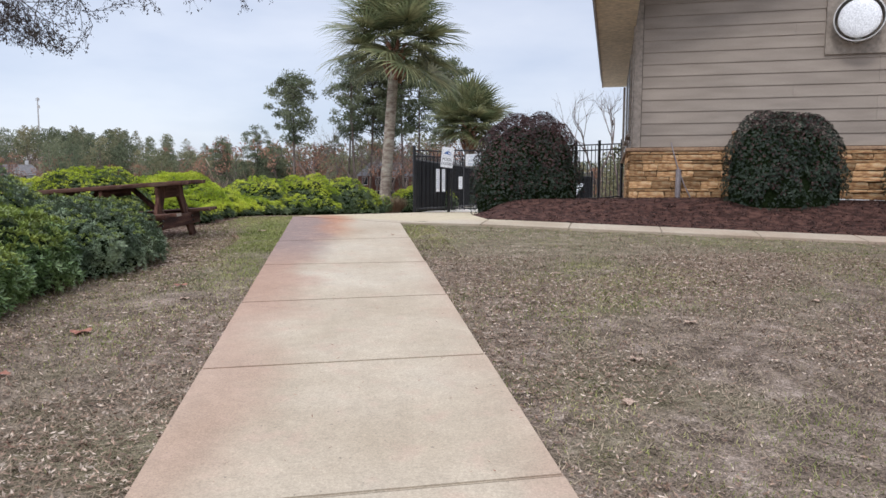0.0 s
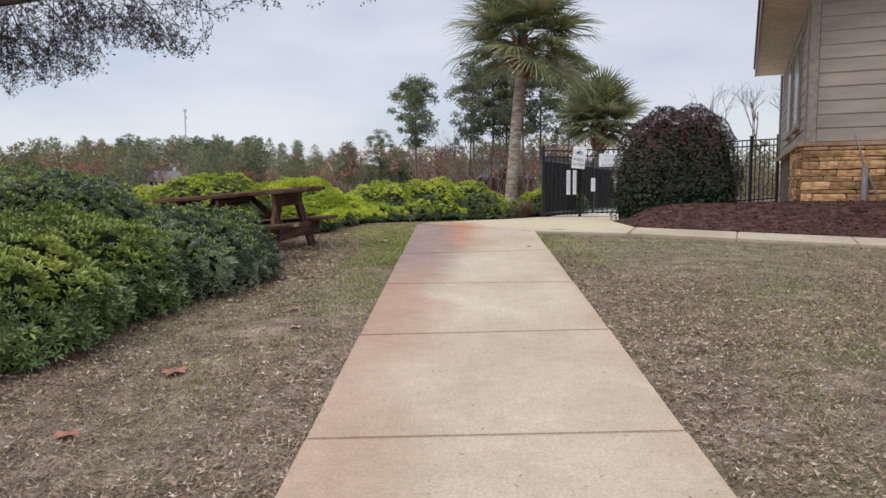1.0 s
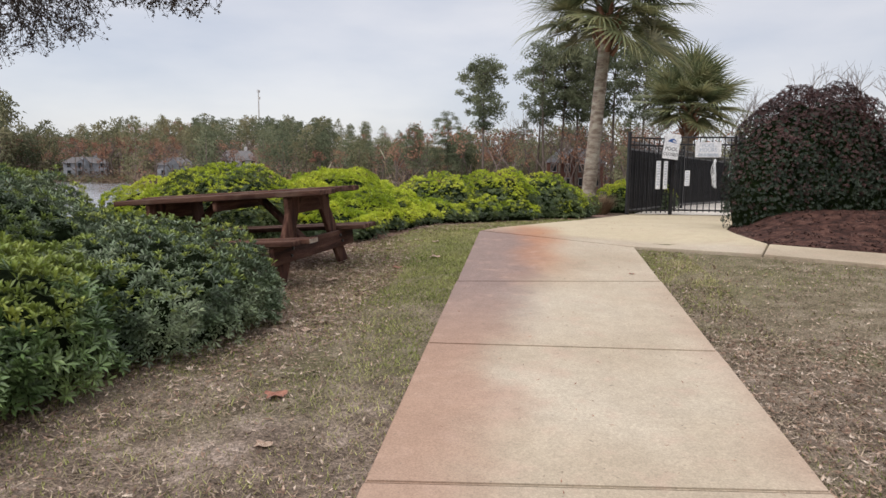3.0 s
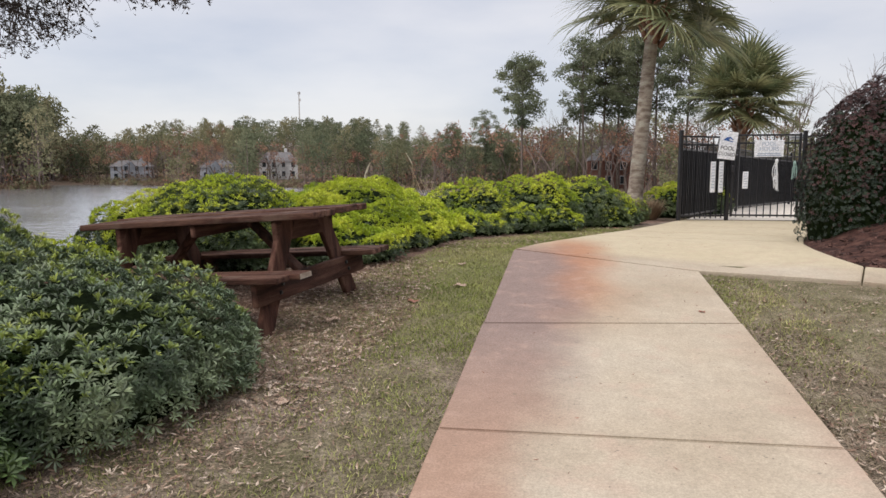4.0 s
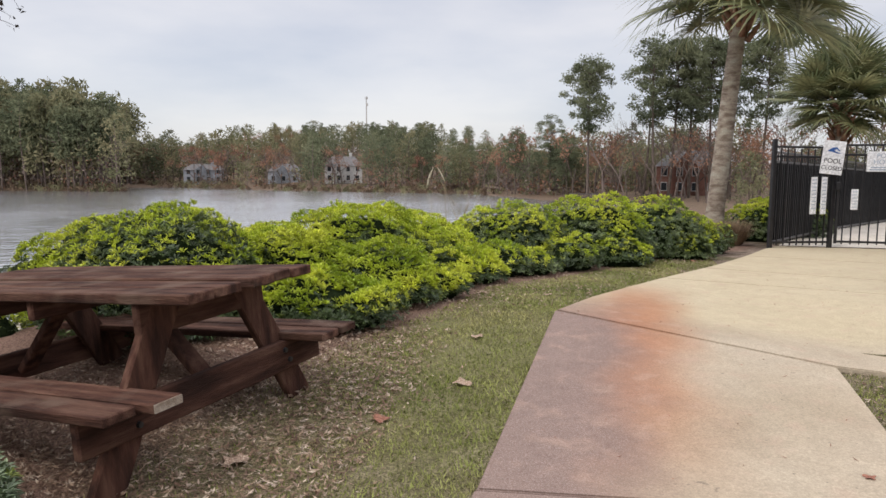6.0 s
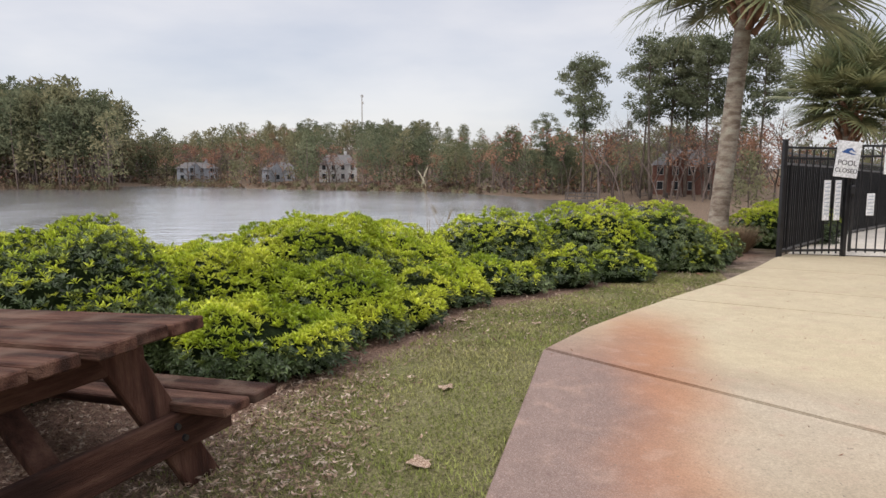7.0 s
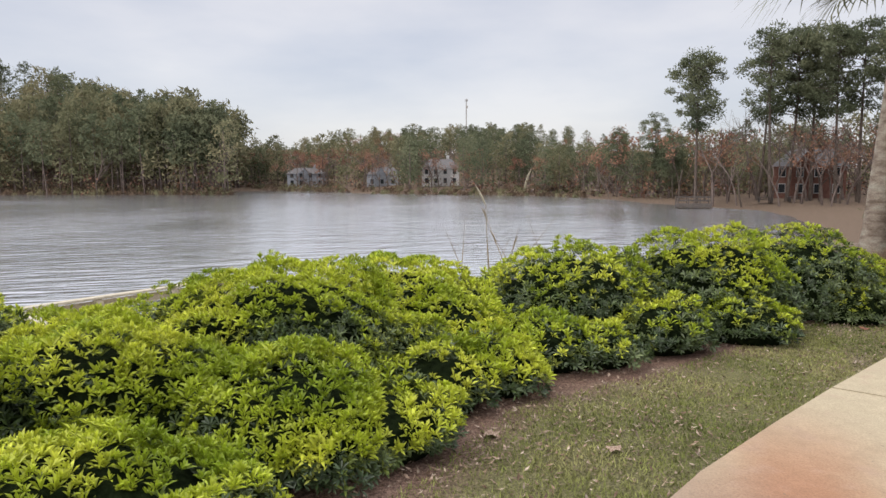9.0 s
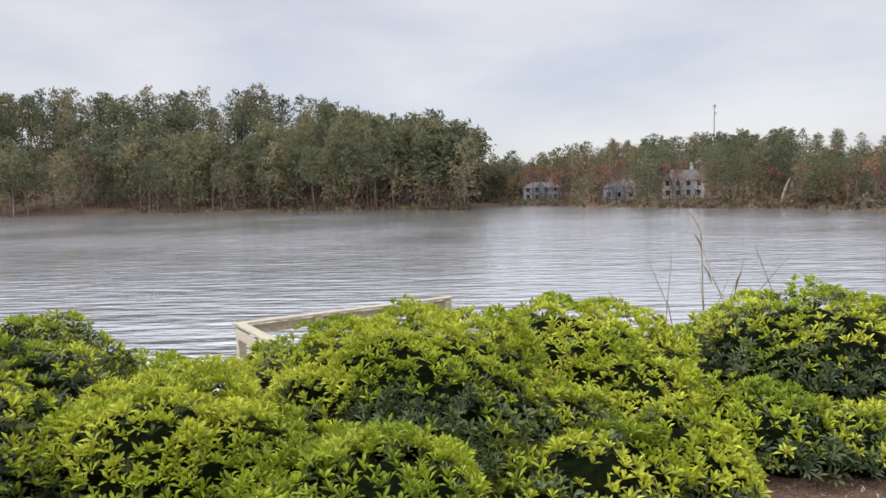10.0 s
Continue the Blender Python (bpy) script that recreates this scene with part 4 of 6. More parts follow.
for x, z, w, h, lab in ((2.40, 1.33, 0.11, 0.58, "pale notice sheet"), (2.56, 1.33, 0.10, 0.58, "pale notice sheet")):
    nt = empty("notice", Matrix.Translation((x, 17.24 + (x - 2.40) * 0.45, z)) @ Matrix.Rotation(radians(26), 4, "Z"))
    tagged(nt, "narrow white rules notice fixed to the fence", "notice")
    part("board", box((w, 0.008, h), None, 0.002), WHITE, nt)
    for i in range(9):
        part("text_bar", box((w * 0.7, 0.003, 0.012), Matrix.Translation((0, -0.006, h * 0.42 - i * h * 0.095))), SIGN_GREY, nt)
nt = empty("notice", Matrix.Translation((3.03, 17.455, 1.27)))
tagged(nt, "small white notice fixed to the gate pickets", "notice")
part("board", box((0.10, 0.008, 0.32), None, 0.002), WHITE, nt)
for i in range(6):
    part("text_bar", box((0.07, 0.003, 0.010), Matrix.Translation((0, -0.006, 0.12 - i * 0.048))), SIGN_GREY, nt)
sg2 = sign("small_sign", "small white sign above the gate", 0.26, 0.13, Matrix.Translation((3.93, 17.55, 2.09)), [])
part("text_bar", box((0.2, 0.003, 0.02), Matrix.Translation((0, -0.008, 0.02))), SIGN_GREY, sg2)
part("text_bar", box((0.2, 0.003, 0.02), Matrix.Translation((0, -0.008, -0.025))), SIGN_GREY, sg2)


def drape(name, label, x, y, z0, length, width, material, seed):
    """Several slack strands of cord gathered at the top, hanging in uneven loops."""
    rng = np.random.default_rng(seed)
    strands = []
    for _ in range(9):
        ln, off, sway = length * rng.uniform(0.7, 1.0), rng.normal(0, width * 0.45), rng.normal(0, width * 0.5)
        q = np.linspace(0, 1, 9)
        pts = np.stack([x + off * np.sin(q * 2.6) + sway * q ** 2 + rng.normal(0, 0.003, 9), y - 0.012 + rng.normal(0, 0.006) + 0 * q, z0 - ln * q], 1)
        strands.append(tube_np(pts, np.full(9, 0.0075), 5))
    knot = np.linspace(0, 1, 5)
    strands.append(tube_np(np.stack([x + 0 * knot, y - 0.015 + 0 * knot, z0 - 0.10 * knot + 0.01], 1), [0.012, 0.026, 0.03, 0.024, 0.012], 8))
    v, f = join(strands)
    ob = part_np(name, v, f, material, None, True)
    tagged(ob, label, "rope")
    return ob


drape("coiled_rope", "white coiled rope hanging on the gate", 3.56, 17.43, 1.66, 0.62, 0.062, ROPE, 3)
drape("throw_bag", "pale green ring buoy rope hanging on the gate", 3.88, 17.45, 1.62, 0.34, 0.055, TEAL, 5)
# poolside furniture glimpsed through the bars
for cx, cy in ((5.6, 20.0), (6.6, 20.6)):
    lg = empty("pool_lounger", pose(cx, cy, gz(cx, cy) + 0.02, rz=35))
    tagged(lg, "white tubular pool lounger with sling seat", "lounger", "loungers on the pool deck")
    part("seat", box((1.2, 0.6, 0.03), pose(0, 0, 0.36), 0.01), ROPE, lg)
    part("backrest", box((0.7, 0.6, 0.03), pose(0.85, 0, 0.60, ry=-42), 0.01), ROPE, lg)
    for sx in (-0.5, 0.5):
        for sy in (-0.28, 0.28):
            part("leg", box((0.035, 0.035, 0.36), pose(sx, sy, 0.18), 0.004), ROPE, lg)


# ---- clubhouse ----
BW = radians(-22)
BM = Matrix.Translation((4.997, 11.167, 0)) @ Matrix.Rotation(BW, 4, "Z")   # x along the front wall, y into the house
FRONT, DEPTH, TOP, LEDGE, FOOT = 8.0, 7.6, 4.75, 1.86, 0.80
house = empty("clubhouse", BM)
tagged(house, "clubhouse with taupe lap siding above a ledgestone base", "building")
part("wall", box((FRONT, 0.14, TOP - FOOT), Matrix.Translation((FRONT / 2, 0.09, (TOP + FOOT) / 2))), MORTAR, house)
part("wall", box((FRONT, 0.14, TOP - FOOT), Matrix.Translation((FRONT / 2, DEPTH, (TOP + FOOT) / 2))), SIDING, house)
part("wall", box((0.14, DEPTH - 0.24, TOP - FOOT), Matrix.Translation((FRONT - 0.07, DEPTH / 2 + 0.05, (TOP + FOOT) / 2))), SIDING, house)
part("wall", box((0.14, DEPTH - 0.24, TOP - FOOT), Matrix.Translation((0.09, DEPTH / 2 + 0.05, (TOP + FOOT) / 2))), MORTAR, house)
part("ledge", box((FRONT + 0.1, 0.14, 0.065), Matrix.Translation((FRONT / 2 - 0.05, -0.02, LEDGE)), 0.012), CAPSTONE, house, "sloped stone sill course")
part("ledge", box((0.14, DEPTH, 0.065), Matrix.Translation((-0.03, DEPTH / 2 + 0.06, LEDGE)), 0.012), CAPSTONE, house, "sloped stone sill course")
part("corner_trim", box((0.13, 0.028, TOP - 1.9), Matrix.Translation((0.075, -0.010, (TOP + 1.9) / 2)), 0.003), TRIM, house)
part("corner_trim", box((0.028, 0.13, TOP - 1.9), Matrix.Translation((-0.004, 0.075, (TOP + 1.9) / 2)), 0.003), TRIM, house)
# roof over the lake-side eave
SZ = 3.97
part("soffit", box((0.64, DEPTH + 2.2, 0.03), Matrix.Translation((-0.31, DEPTH / 2 - 0.95, SZ + 0.02))), SOFFIT, house)
fascia = part("fascia", box((0.035, DEPTH + 2.2, 0.20), Matrix.Translation((-0.645, DEPTH / 2 - 0.95, SZ + 0.09)), 0.004), TRIM, house)
part("eave_return", box((0.62, 0.95, 0.14), Matrix.Translation((-0.31, -1.58, SZ + 0.11)), 0.01), TRIM, house)
bm = bmesh.new()
a = [(-0.70, -1.15, SZ + 0.20), (FRONT / 2, -1.15, SZ + 2.2), (FRONT + 0.8, -1.15, SZ + 0.20), (FRONT + 0.8, DEPTH + 0.3, SZ + 0.20), (FRONT / 2, DEPTH + 0.3, SZ + 2.2), (-0.70, DEPTH + 0.3, SZ + 0.20)]
vv = [bm.verts.new(p) for p in a]
bm.faces.new((vv[0], vv[1], vv[4], vv[5]))
bm.faces.new((vv[1], vv[2], vv[3], vv[4]))
bmesh.ops.solidify(bm, geom=bm.faces[:], thickness=0.08)
part("roof", bm, ROOF, house)
bm = bmesh.new()
vv = [bm.verts.new(p) for p in ((0, 0.04, TOP), (FRONT, 0.04, TOP), (FRONT / 2, 0.04, SZ + 2.1))]
bm.faces.new(vv)
bmesh.ops.solidify(bm, geom=bm.faces[:], thickness=0.1)
part("gable", bm, SIDING, house)
# side windows
for y0 in (1.15, 3.4):
    w = part("window", box((0.05, 1.05, 1.5), Matrix.Translation((-0.015, y0 + 0.5, 2.95)), 0.004), TRIM, house)
    part("pane", box((0.02, 0.88, 1.32), Matrix.Translation((-0.038, y0 + 0.5, 2.95))), GLASS, w, "dark window glass")
    part("sill", box((0.10, 1.15, 0.05), Matrix.Translation((-0.04, y0 + 0.5, 2.18)), 0.006), TRIM, w)
part("downpipe", box((0.06, 0.06, 2.0), Matrix.Translation((-0.05, DEPTH - 0.3, 2.9)), 0.012), TRIM, house)
# lap siding boards
rng = random.Random(9)
EXPO = 0.2005
for k in range(15):
    z = 1.915 + k * EXPO
    cuts = [0.145]
    while cuts[-1] < FRONT - 0.2:
        cuts.append(min(FRONT, cuts[-1] + rng.choice((2.4, 3.0, 3.66))))
    for a, b in zip(cuts[:-1], cuts[1:]):
        part("siding_board", box((b - a - 0.003, 0.014, EXPO + 0.02), Matrix.Translation(((a + b) / 2, 0.004, z + EXPO / 2)) @ Matrix.Rotation(-0.075, 4, "X")), SIDING, house)
    part("siding_board", box((0.014, DEPTH - 0.16, EXPO + 0.02), Matrix.Translation((0.008, DEPTH / 2 + 0.07, z + EXPO / 2)) @ Matrix.Rotation(0.075, 4, "Y")), SIDING, house)
# the round fixture on its mounting board
fx = empty("wall_fixture", BM @ Matrix.Translation((3.42, -0.02, 3.87)))
tagged(fx, "large round white wall-mounted fixture with metal rim", "wall light")
part("mounting_board", box((1.0, 0.05, 1.05), Matrix.Translation((0.06, -0.005, 0.02)), 0.004), TRIM, fx)
tilt = Matrix.Translation((0, -0.16, 0.0)) @ Matrix.Rotation(radians(90), 4, "X") @ Matrix.Rotation(radians(-18), 4, "Y")
bm = bmesh.new()
bmesh.ops.create_cone(bm, cap_ends=False, segments=40, radius1=0.33, radius2=0.36, depth=0.30, matrix=tilt)
bmesh.ops.solidify(bm, geom=bm.faces[:], thickness=0.018)
part("housing", bm, METAL, fx, "pale metal drum housing")
bm = bmesh.new()
bmesh.ops.create_uvsphere(bm, u_segments=36, v_segments=14, radius=0.30, matrix=tilt @ Matrix.Translation((0, 0, 0.12)) @ Matrix.Diagonal((1, 1, 0.22, 1)))
part("lens", bm, LAMP_WHITE, fx, "blank white round face")
part("bracket", box((0.12, 0.2, 0.10), Matrix.Translation((0, -0.06, -0.30)), 0.01), METAL, fx)
# pipes at the foot of the wall
pp = empty("utility_riser", BM @ Matrix.Translation((0.78, -0.13, 0)))
tagged(pp, "grey plastic utility riser with a bent cable", "pipe")
v, f = tube_np([(0, 0, 0.88), (0, 0, 1.2), (0, 0, 1.52)], [0.045, 0.045, 0.045], 12)
part_np("pipe", v, f, PVC, pp, True)
v, f = tube_np([(-0.13, 0.06, 1.98), (-0.10, 0.03, 1.85), (-0.03, 0.0, 1.6), (0.10, -0.02, 1.25), (0.25, -0.03, 0.95)], [0.012] * 5, 6)
part_np("cable", v, f, PVC, pp, True)
pp = empty("standpipe", BM @ Matrix.Translation((1.62, -0.12, 0)))
tagged(pp, "thin tan standpipe against the stone base", "pipe")
v, f = tube_np([(-0.02, 0, 0.85), (0, 0, 1.5), (0.03, 0.02, 2.12)], [0.016] * 3, 8)
part_np("pipe", v, f, CAPSTONE, pp, True)
part("cap", box((0.07, 0.07, 0.06), pose(0.03, 0.02, 2.13), 0.01), CAPSTONE, pp)
hp = part_np("edging_pipe", *tube_np([tuple(BM @ Vector((x, -0.22, gz(*(BM @ Vector((x, -0.22, 0))).xy) + 0.035))) for x in (1.3, 1.8, 2.4, 3.2, 4.2, 5.4)], [0.022] * 6, 8), ROPE, None, True)
tagged(hp, "white plastic pipe lying along the wall base", "pipe")


# ---- palms ----
def frond_mesh(seed, radius, n=40):
    """A costapalmate leaf: petiole along +x, then a folded fan of narrow drooping leaflets."""
    rng = np.random.default_rng(seed)
    out = []
    pet = [(radius * 0.5 * s, 0, 0.10 * radius * math.sin(s * 1.7)) for s in np.linspace(0, 1, 5)]
    v, f = tube_np(pet, np.linspace(0.022, 0.012, 5), 4)
    out.append((v, f))
    c = np.array(pet[-1])
    for i in range(n):
        a = (i / (n - 1) - 0.5) * radians(275)
        ln = radius * 0.53 * (1 - 0.16 * abs(a) / 2.4) * rng.uniform(0.88, 1.08)
        d = np.array([math.cos(a), math.sin(a), 0.0])
        s = np.array([-math.sin(a), math.cos(a), 0]) * 0.027
        base = c + d * 0.05 - np.array([0.14 * abs(a) / 2.4, 0, 0])
        droop = rng.uniform(0.03, 0.26)
        pts = [base + d * ln * q + np.array([0, 0, 0.10 * ln * math.sin(q * 2) - droop * ln * q ** 3 + 0.05 * (1 - abs(a) / 2.4)]) for q in (0, 0.35, 0.7, 1.0)]
        wd = (0.7, 1.0, 0.62, 0.05)
        vs = []
        for p, w in zip(pts, wd):
            vs += [p + s * w, p - s * w + np.array([0, 0, 0.012 * w])]
        fs = [(2 * k, 2 * k + 2, 2 * k + 3, 2 * k + 1) for k in range(3)]
        out.append((np.array(vs), np.array(fs)))
    return join(out)


def palm(x, y, base, top, lean, crown, nf, seed, girth=0.165):
    rng = np.random.default_rng(seed)
    t = empty("palm_tree", Matrix.Translation((x, y, base)))
    tagged(t, "cabbage palm with grey trunk and fan-leaf crown", "palm tree", "palms by the pool fence")
    h = top - base
    n = 26
    pts = [(lean * (i / n) ** 1.1 * h, 0.02 * math.sin(i * 0.4), h * i / n) for i in range(n + 1)]
    rad = [girth * (1.25 - 0.25 * min(1, i / 4)) * (1 - 0.22 * i / n) * (1 + 0.02 * (i % 2)) for i in range(n + 1)]
    v, f = tube_np(pts, rad, 16)
    part_np("trunk", v, f, PALM_BARK, t, True)
    head = Vector(pts[-1])
    boots = []
    for i in range(26):
        a, q = i * 2.4, i / 26
        z = -0.72 + q * 0.95
        b = np.array([head.x + math.cos(a) * 0.11, math.sin(a) * 0.11, head.z + z])
        d = np.array([math.cos(a) * 0.55, math.sin(a) * 0.55, 0.8])
        boots.append(tube_np([b, b + d * 0.20, b + d * 0.40], [0.06, 0.05, 0.022], 5))
    v, f = join(boots)
    part_np("leaf_base_ruff", v, f, PALM_BOOT, t, False, "brown stubs of old leaf bases")["kind"] = "stuff"
    shapes = []
    for k in range(3):
        v, f = frond_mesh(seed * 7 + k, crown)
        ob = part_np("frond", v, f, FROND, t)
        shapes.append(ob)
    for i in range(nf):
        el = -0.72 + 2.05 * (i / nf) ** 0.9
        a = i * 2.399 + rng.uniform(-0.2, 0.2)
        m = Matrix.Translation(head + Vector((0, 0, 0.05 + 0.35 * i / nf))) @ Matrix.Rotation(a, 4, "Z") @ Matrix.Rotation(-el, 4, "Y") @ Matrix.Rotation(rng.uniform(-0.4, 0.4), 4, "X") @ Matrix.Diagonal((*([rng.uniform(0.85, 1.1)] * 3), 1))
        if i < 3:
            shapes[i].matrix_basis = m
        else:
            o = new("frond", shapes[i % 3].data)
            o.parent = t
            o.matrix_basis = m
    return t


palm(1.12, 18.97, gz(1.12, 18.97) - 0.05, 4.74, 0.072, 2.15, 52, 3)
palm(4.55, 24.6, gz(4.55, 24.6) - 0.05, 3.05, 0.0, 1.78, 56, 5, 0.19)


# ---- trees ----
def clump_tris(c, r, n, size, rng, flat=0.6, slim=1.0):
    u = rng.normal(size=(n, 3))
    u /= np.linalg.norm(u, axis=1)[:, None]
    p = c + u * (rng.random(n) ** 0.45)[:, None] * np.array([r, r, r * flat])
    a, b = rng.normal(size=(n, 3)), rng.normal(size=(n, 3))
    a *= size / (np.linalg.norm(a, axis=1)[:, None])
    b = a * 0.45 + b * (size * 0.55 * slim / np.linalg.norm(b, axis=1)[:, None]) if slim < 1 else b * (size / np.linalg.norm(b, axis=1)[:, None])
    return np.stack([p, p + a, p + b], 1).reshape(-1, 3)


def tri_faces(v):
    return np.arange(len(v)).reshape(-1, 3)


def pine_shape(seed, h=22.0, crown=0.45, nclump=26, nleaf=42, spread=3.0, leaf=0.5, limbs=True):
    """Trunk (quads) and needles (triangles) of a loblolly pine at the origin."""
    rng = np.random.default_rng(seed)
    k = 8
    bend = rng.normal(0, 0.35, 2)
    pts = [(bend[0] * math.sin(i / k * 2.4), bend[1] * math.sin(i / k * 2.0), h * 0.97 * i / k) for i in range(k + 1)]
    wood = [tube_np(pts, np.linspace(0.27, 0.04, k + 1), 6 if limbs else 4)]
    leaf_v = []
    for i in range(nclump):
        q = rng.random() ** 0.8
        z = h * (1 - crown) + h * crown * q
        rad = spread * max(0.12, 1 - (abs(q - 0.5) / 0.54) ** 2.2) ** 0.5 * rng.uniform(0.25, 1.0)
        a = rng.uniform(0, 6.283)
        ax = np.interp(z, [p[2] for p in pts], [p[0] for p in pts])
        ay = np.interp(z, [p[2] for p in pts], [p[1] for p in pts])
        c = np.array([ax + math.cos(a) * rad, ay + math.sin(a) * rad, z + rng.uniform(0, 0.5)])
        if limbs:
            wood.append(tube_np([(ax, ay, z - 0.4), ((ax + c[0]) / 2, (ay + c[1]) / 2, z - 0.15), c], [0.07, 0.045, 0.015], 3))
        cr = rng.uniform(0.7, 1.3) if limbs else rng.uniform(1.0, 1.9)
        leaf_v.append(clump_tris(c, cr * 1.1, nleaf, leaf, rng, 0.65, 0.8))
    return join(wood), np.concatenate(leaf_v)


def grow(p, d, length, r, depth, out, tips, rng, spread=0.55, ratio=0.72, sides=4):
    n = 3 if sides > 3 else 2
    pts = [p]
    q = p.copy()
    dd = d.copy()
    for _ in range(n):
        dd = dd + rng.normal(0, 0.12, 3)
        dd /= np.linalg.norm(dd)
        q = q + dd * length / n
        pts.append(q.copy())
    out.append(tube_np(pts, np.linspace(r, r * 0.62, n + 1), sides if depth > 1 else 3))
    if depth == 0:
        tips.append(q)
        return
    for _ in range(rng.integers(2, 4)):
        nd = dd + rng.normal(0, spread, 3)
        nd[2] += 0.12
        nd /= np.linalg.norm(nd)
        start = pts[rng.integers(n - 1, n + 1)]
        grow(start, nd, length * ratio * rng.uniform(0.8, 1.15), r * 0.58, depth - 1, out, tips, rng, spread, ratio, sides)


def broad_shape(seed, h=13.0, nleaf=10, leaf=0.4, depth=4, sides=4):
    rng = np.random.default_rng(seed)
    out, tips = [], []
    grow(np.zeros(3), np.array([0, 0, 1.0]), h * 0.30, 0.16, depth, out, tips, rng, 0.42, 0.74, sides)
    wood = join(out)
    tips = np.array(tips)
    s = h / max(wood[0][:, 2].max(), 1)
    lv = np.concatenate([clump_tris(t, 1.0, nleaf, leaf, rng, 0.8) for t in tips]) if nleaf else np.zeros((0, 3))
    return (wood[0] * s, wood[1]), lv * s


def wood_shape(seed, h, crown, nbough, spread, pine):
    """A light tree for deep woods: a tapering trunk, and boughs of small leaf faces in drooping tiers or a rounded head."""
    rng = np.random.default_rng(seed)
    bend = rng.normal(0, 0.3, 2)
    wood = [tube_np([(0, 0, 0), (bend[0], bend[1], h * 0.5), (bend[0] * 0.6, bend[1] * 0.6, h * 0.96)], [0.20, 0.14, 0.03], 4)]
    leaves = []
    for i in range(nbough):
        q = (i + rng.random()) / nbough
        z = h * (1 - crown) + h * crown * q * 0.96
        wide = spread * (math.sqrt(max(0.06, 1 - (abs(q - 0.42) / 0.60) ** 2.2)))
        for a in rng.uniform(0, 6.283) + np.arange(3) * 2.094 + rng.normal(0, 0.3, 3):
            r = wide * rng.uniform(0.35, 0.8)
            c = np.array([bend[0] * 0.8 + math.cos(a) * r, bend[1] * 0.8 + math.sin(a) * r, z + rng.normal(0, 0.3)])
            leaves.append(clump_tris(c, wide * rng.uniform(0.36, 0.52), 17, 0.98, rng, 0.40 if pine else 0.7, 0.9))
    return join(wood), np.concatenate(leaves)


TALL = [pine_shape(101, 22, 0.50, 78, 100, 4.2, 0.50), pine_shape(102, 22, 0.50, 40, 95, 3.7, 0.48), pine_shape(105, 22, 0.70, 90, 100, 4.4, 0.44)]
PINES = [wood_shape(seed, 22, 0.58, 12, 4.3, True) for seed in (141, 142, 143, 144, 145)]
FULL = [wood_shape(seed, 18, 0.82, 13, 4.6, False) for seed in (151, 152, 153, 154)]
LEAFY = [broad_shape(121, 13, 30, 0.30, 3, 3), broad_shape(122, 13, 26, 0.30, 3, 3), broad_shape(123, 13, 36, 0.30, 3, 3)]
BARE_LIGHT = [broad_shape(134, 13, 0, depth=3, sides=3), broad_shape(135, 13, 0, depth=3, sides=3)]
BARE = [broad_shape(131, 13, 0, depth=5), broad_shape(132, 13, 0, depth=5), broad_shape(133, 13, 0, depth=4)]


def single_tree(shape, name, label, category, group, material, places, bark=BARK):
    first = None
    (wv, wf), lv = shape
    for x, y, s, turn in places:
        z = gz(x, y) - 0.1
        m = Matrix.Translation((x, y, z)) @ Matrix.Rotation(turn, 4, "Z") @ Matrix.Diagonal((s, s, s, 1))
        if first is None:
            first = empty(name)
            tagged(first, label, category, group)
            part_np("trunk", wv, wf, bark, first, True)
            if len(lv):
                part_np("crown", lv, tri_faces(lv), material, first)
            first.matrix_world = m
        else:
            o = copy_thing(first, m)
            o.scale = (s, s, s)


PG_ = "tall pines on the far bank"
single_tree(TALL[0], "pine_tree", "tall dark pine with a bare trunk on the bank", "pine tree", PG_, PINE, [(-8.0, 118, 1.0, 0.3), (4.4, 121, 1.12, 2.0), (10.2, 116, 1.08, 4.0), (16.5, 113, 1.06, 1.0)])
single_tree(TALL[1], "pine_tree", "tall slender pine with a high open crown", "pine tree", PG_, PINE, [(2.2, 117, 1.10, 1.2), (7.6, 122, 1.04, 0.4), (13.2, 119, 1.10, 3.2), (0.6, 123, 1.0, 5.0)])
single_tree(TALL[2], "pine_tree", "pine with a broad dark crown on the bank", "pine tree", PG_, PINE, [(-16.2, 136, 0.66, 0.3), (-23.5, 140, 0.58, 2.5), (-12.6, 131, 0.50, 1.2)])
single_tree(LEAFY[0], "autumn_tree", "autumn tree with thin rust-brown leaves", "tree", "autumn trees on the far bank", RUST, [(-28, 146, 1.0, 0.0), (-20, 139, 0.9, 2.0), (-11, 126, 0.85, 4.0), (-3.5, 121, 0.8, 1.0), (18.5, 110, 0.75, 3.0), (26, 104, 0.75, 1.0), (10.5, 114, 0.72, 2.2), (13.0, 116, 0.8, 0.5), (15.6, 112, 0.7, 4.6), (8.6, 119, 0.8, 3.9), (-7.0, 123, 0.8, 5.0), (21, 117, 0.85, 0.9), (-110, 173, 0.85, 1.0), (-119, 171, 0.8, 2.0), (-90, 167, 0.7, 3.0), (-99, 170, 0.8, 0.4), (-74, 164, 0.75, 5.1)])
single_tree(LEAFY[1], "autumn_tree", "tree with thin olive-yellow leaves on the bank", "tree", "autumn trees on the far bank", OLIVE, [(-1.5, 113, 0.75, 0.0), (-33, 152, 0.85, 2.0), (6, 126, 0.85, 4.0), (30, 108, 0.9, 5.0)])
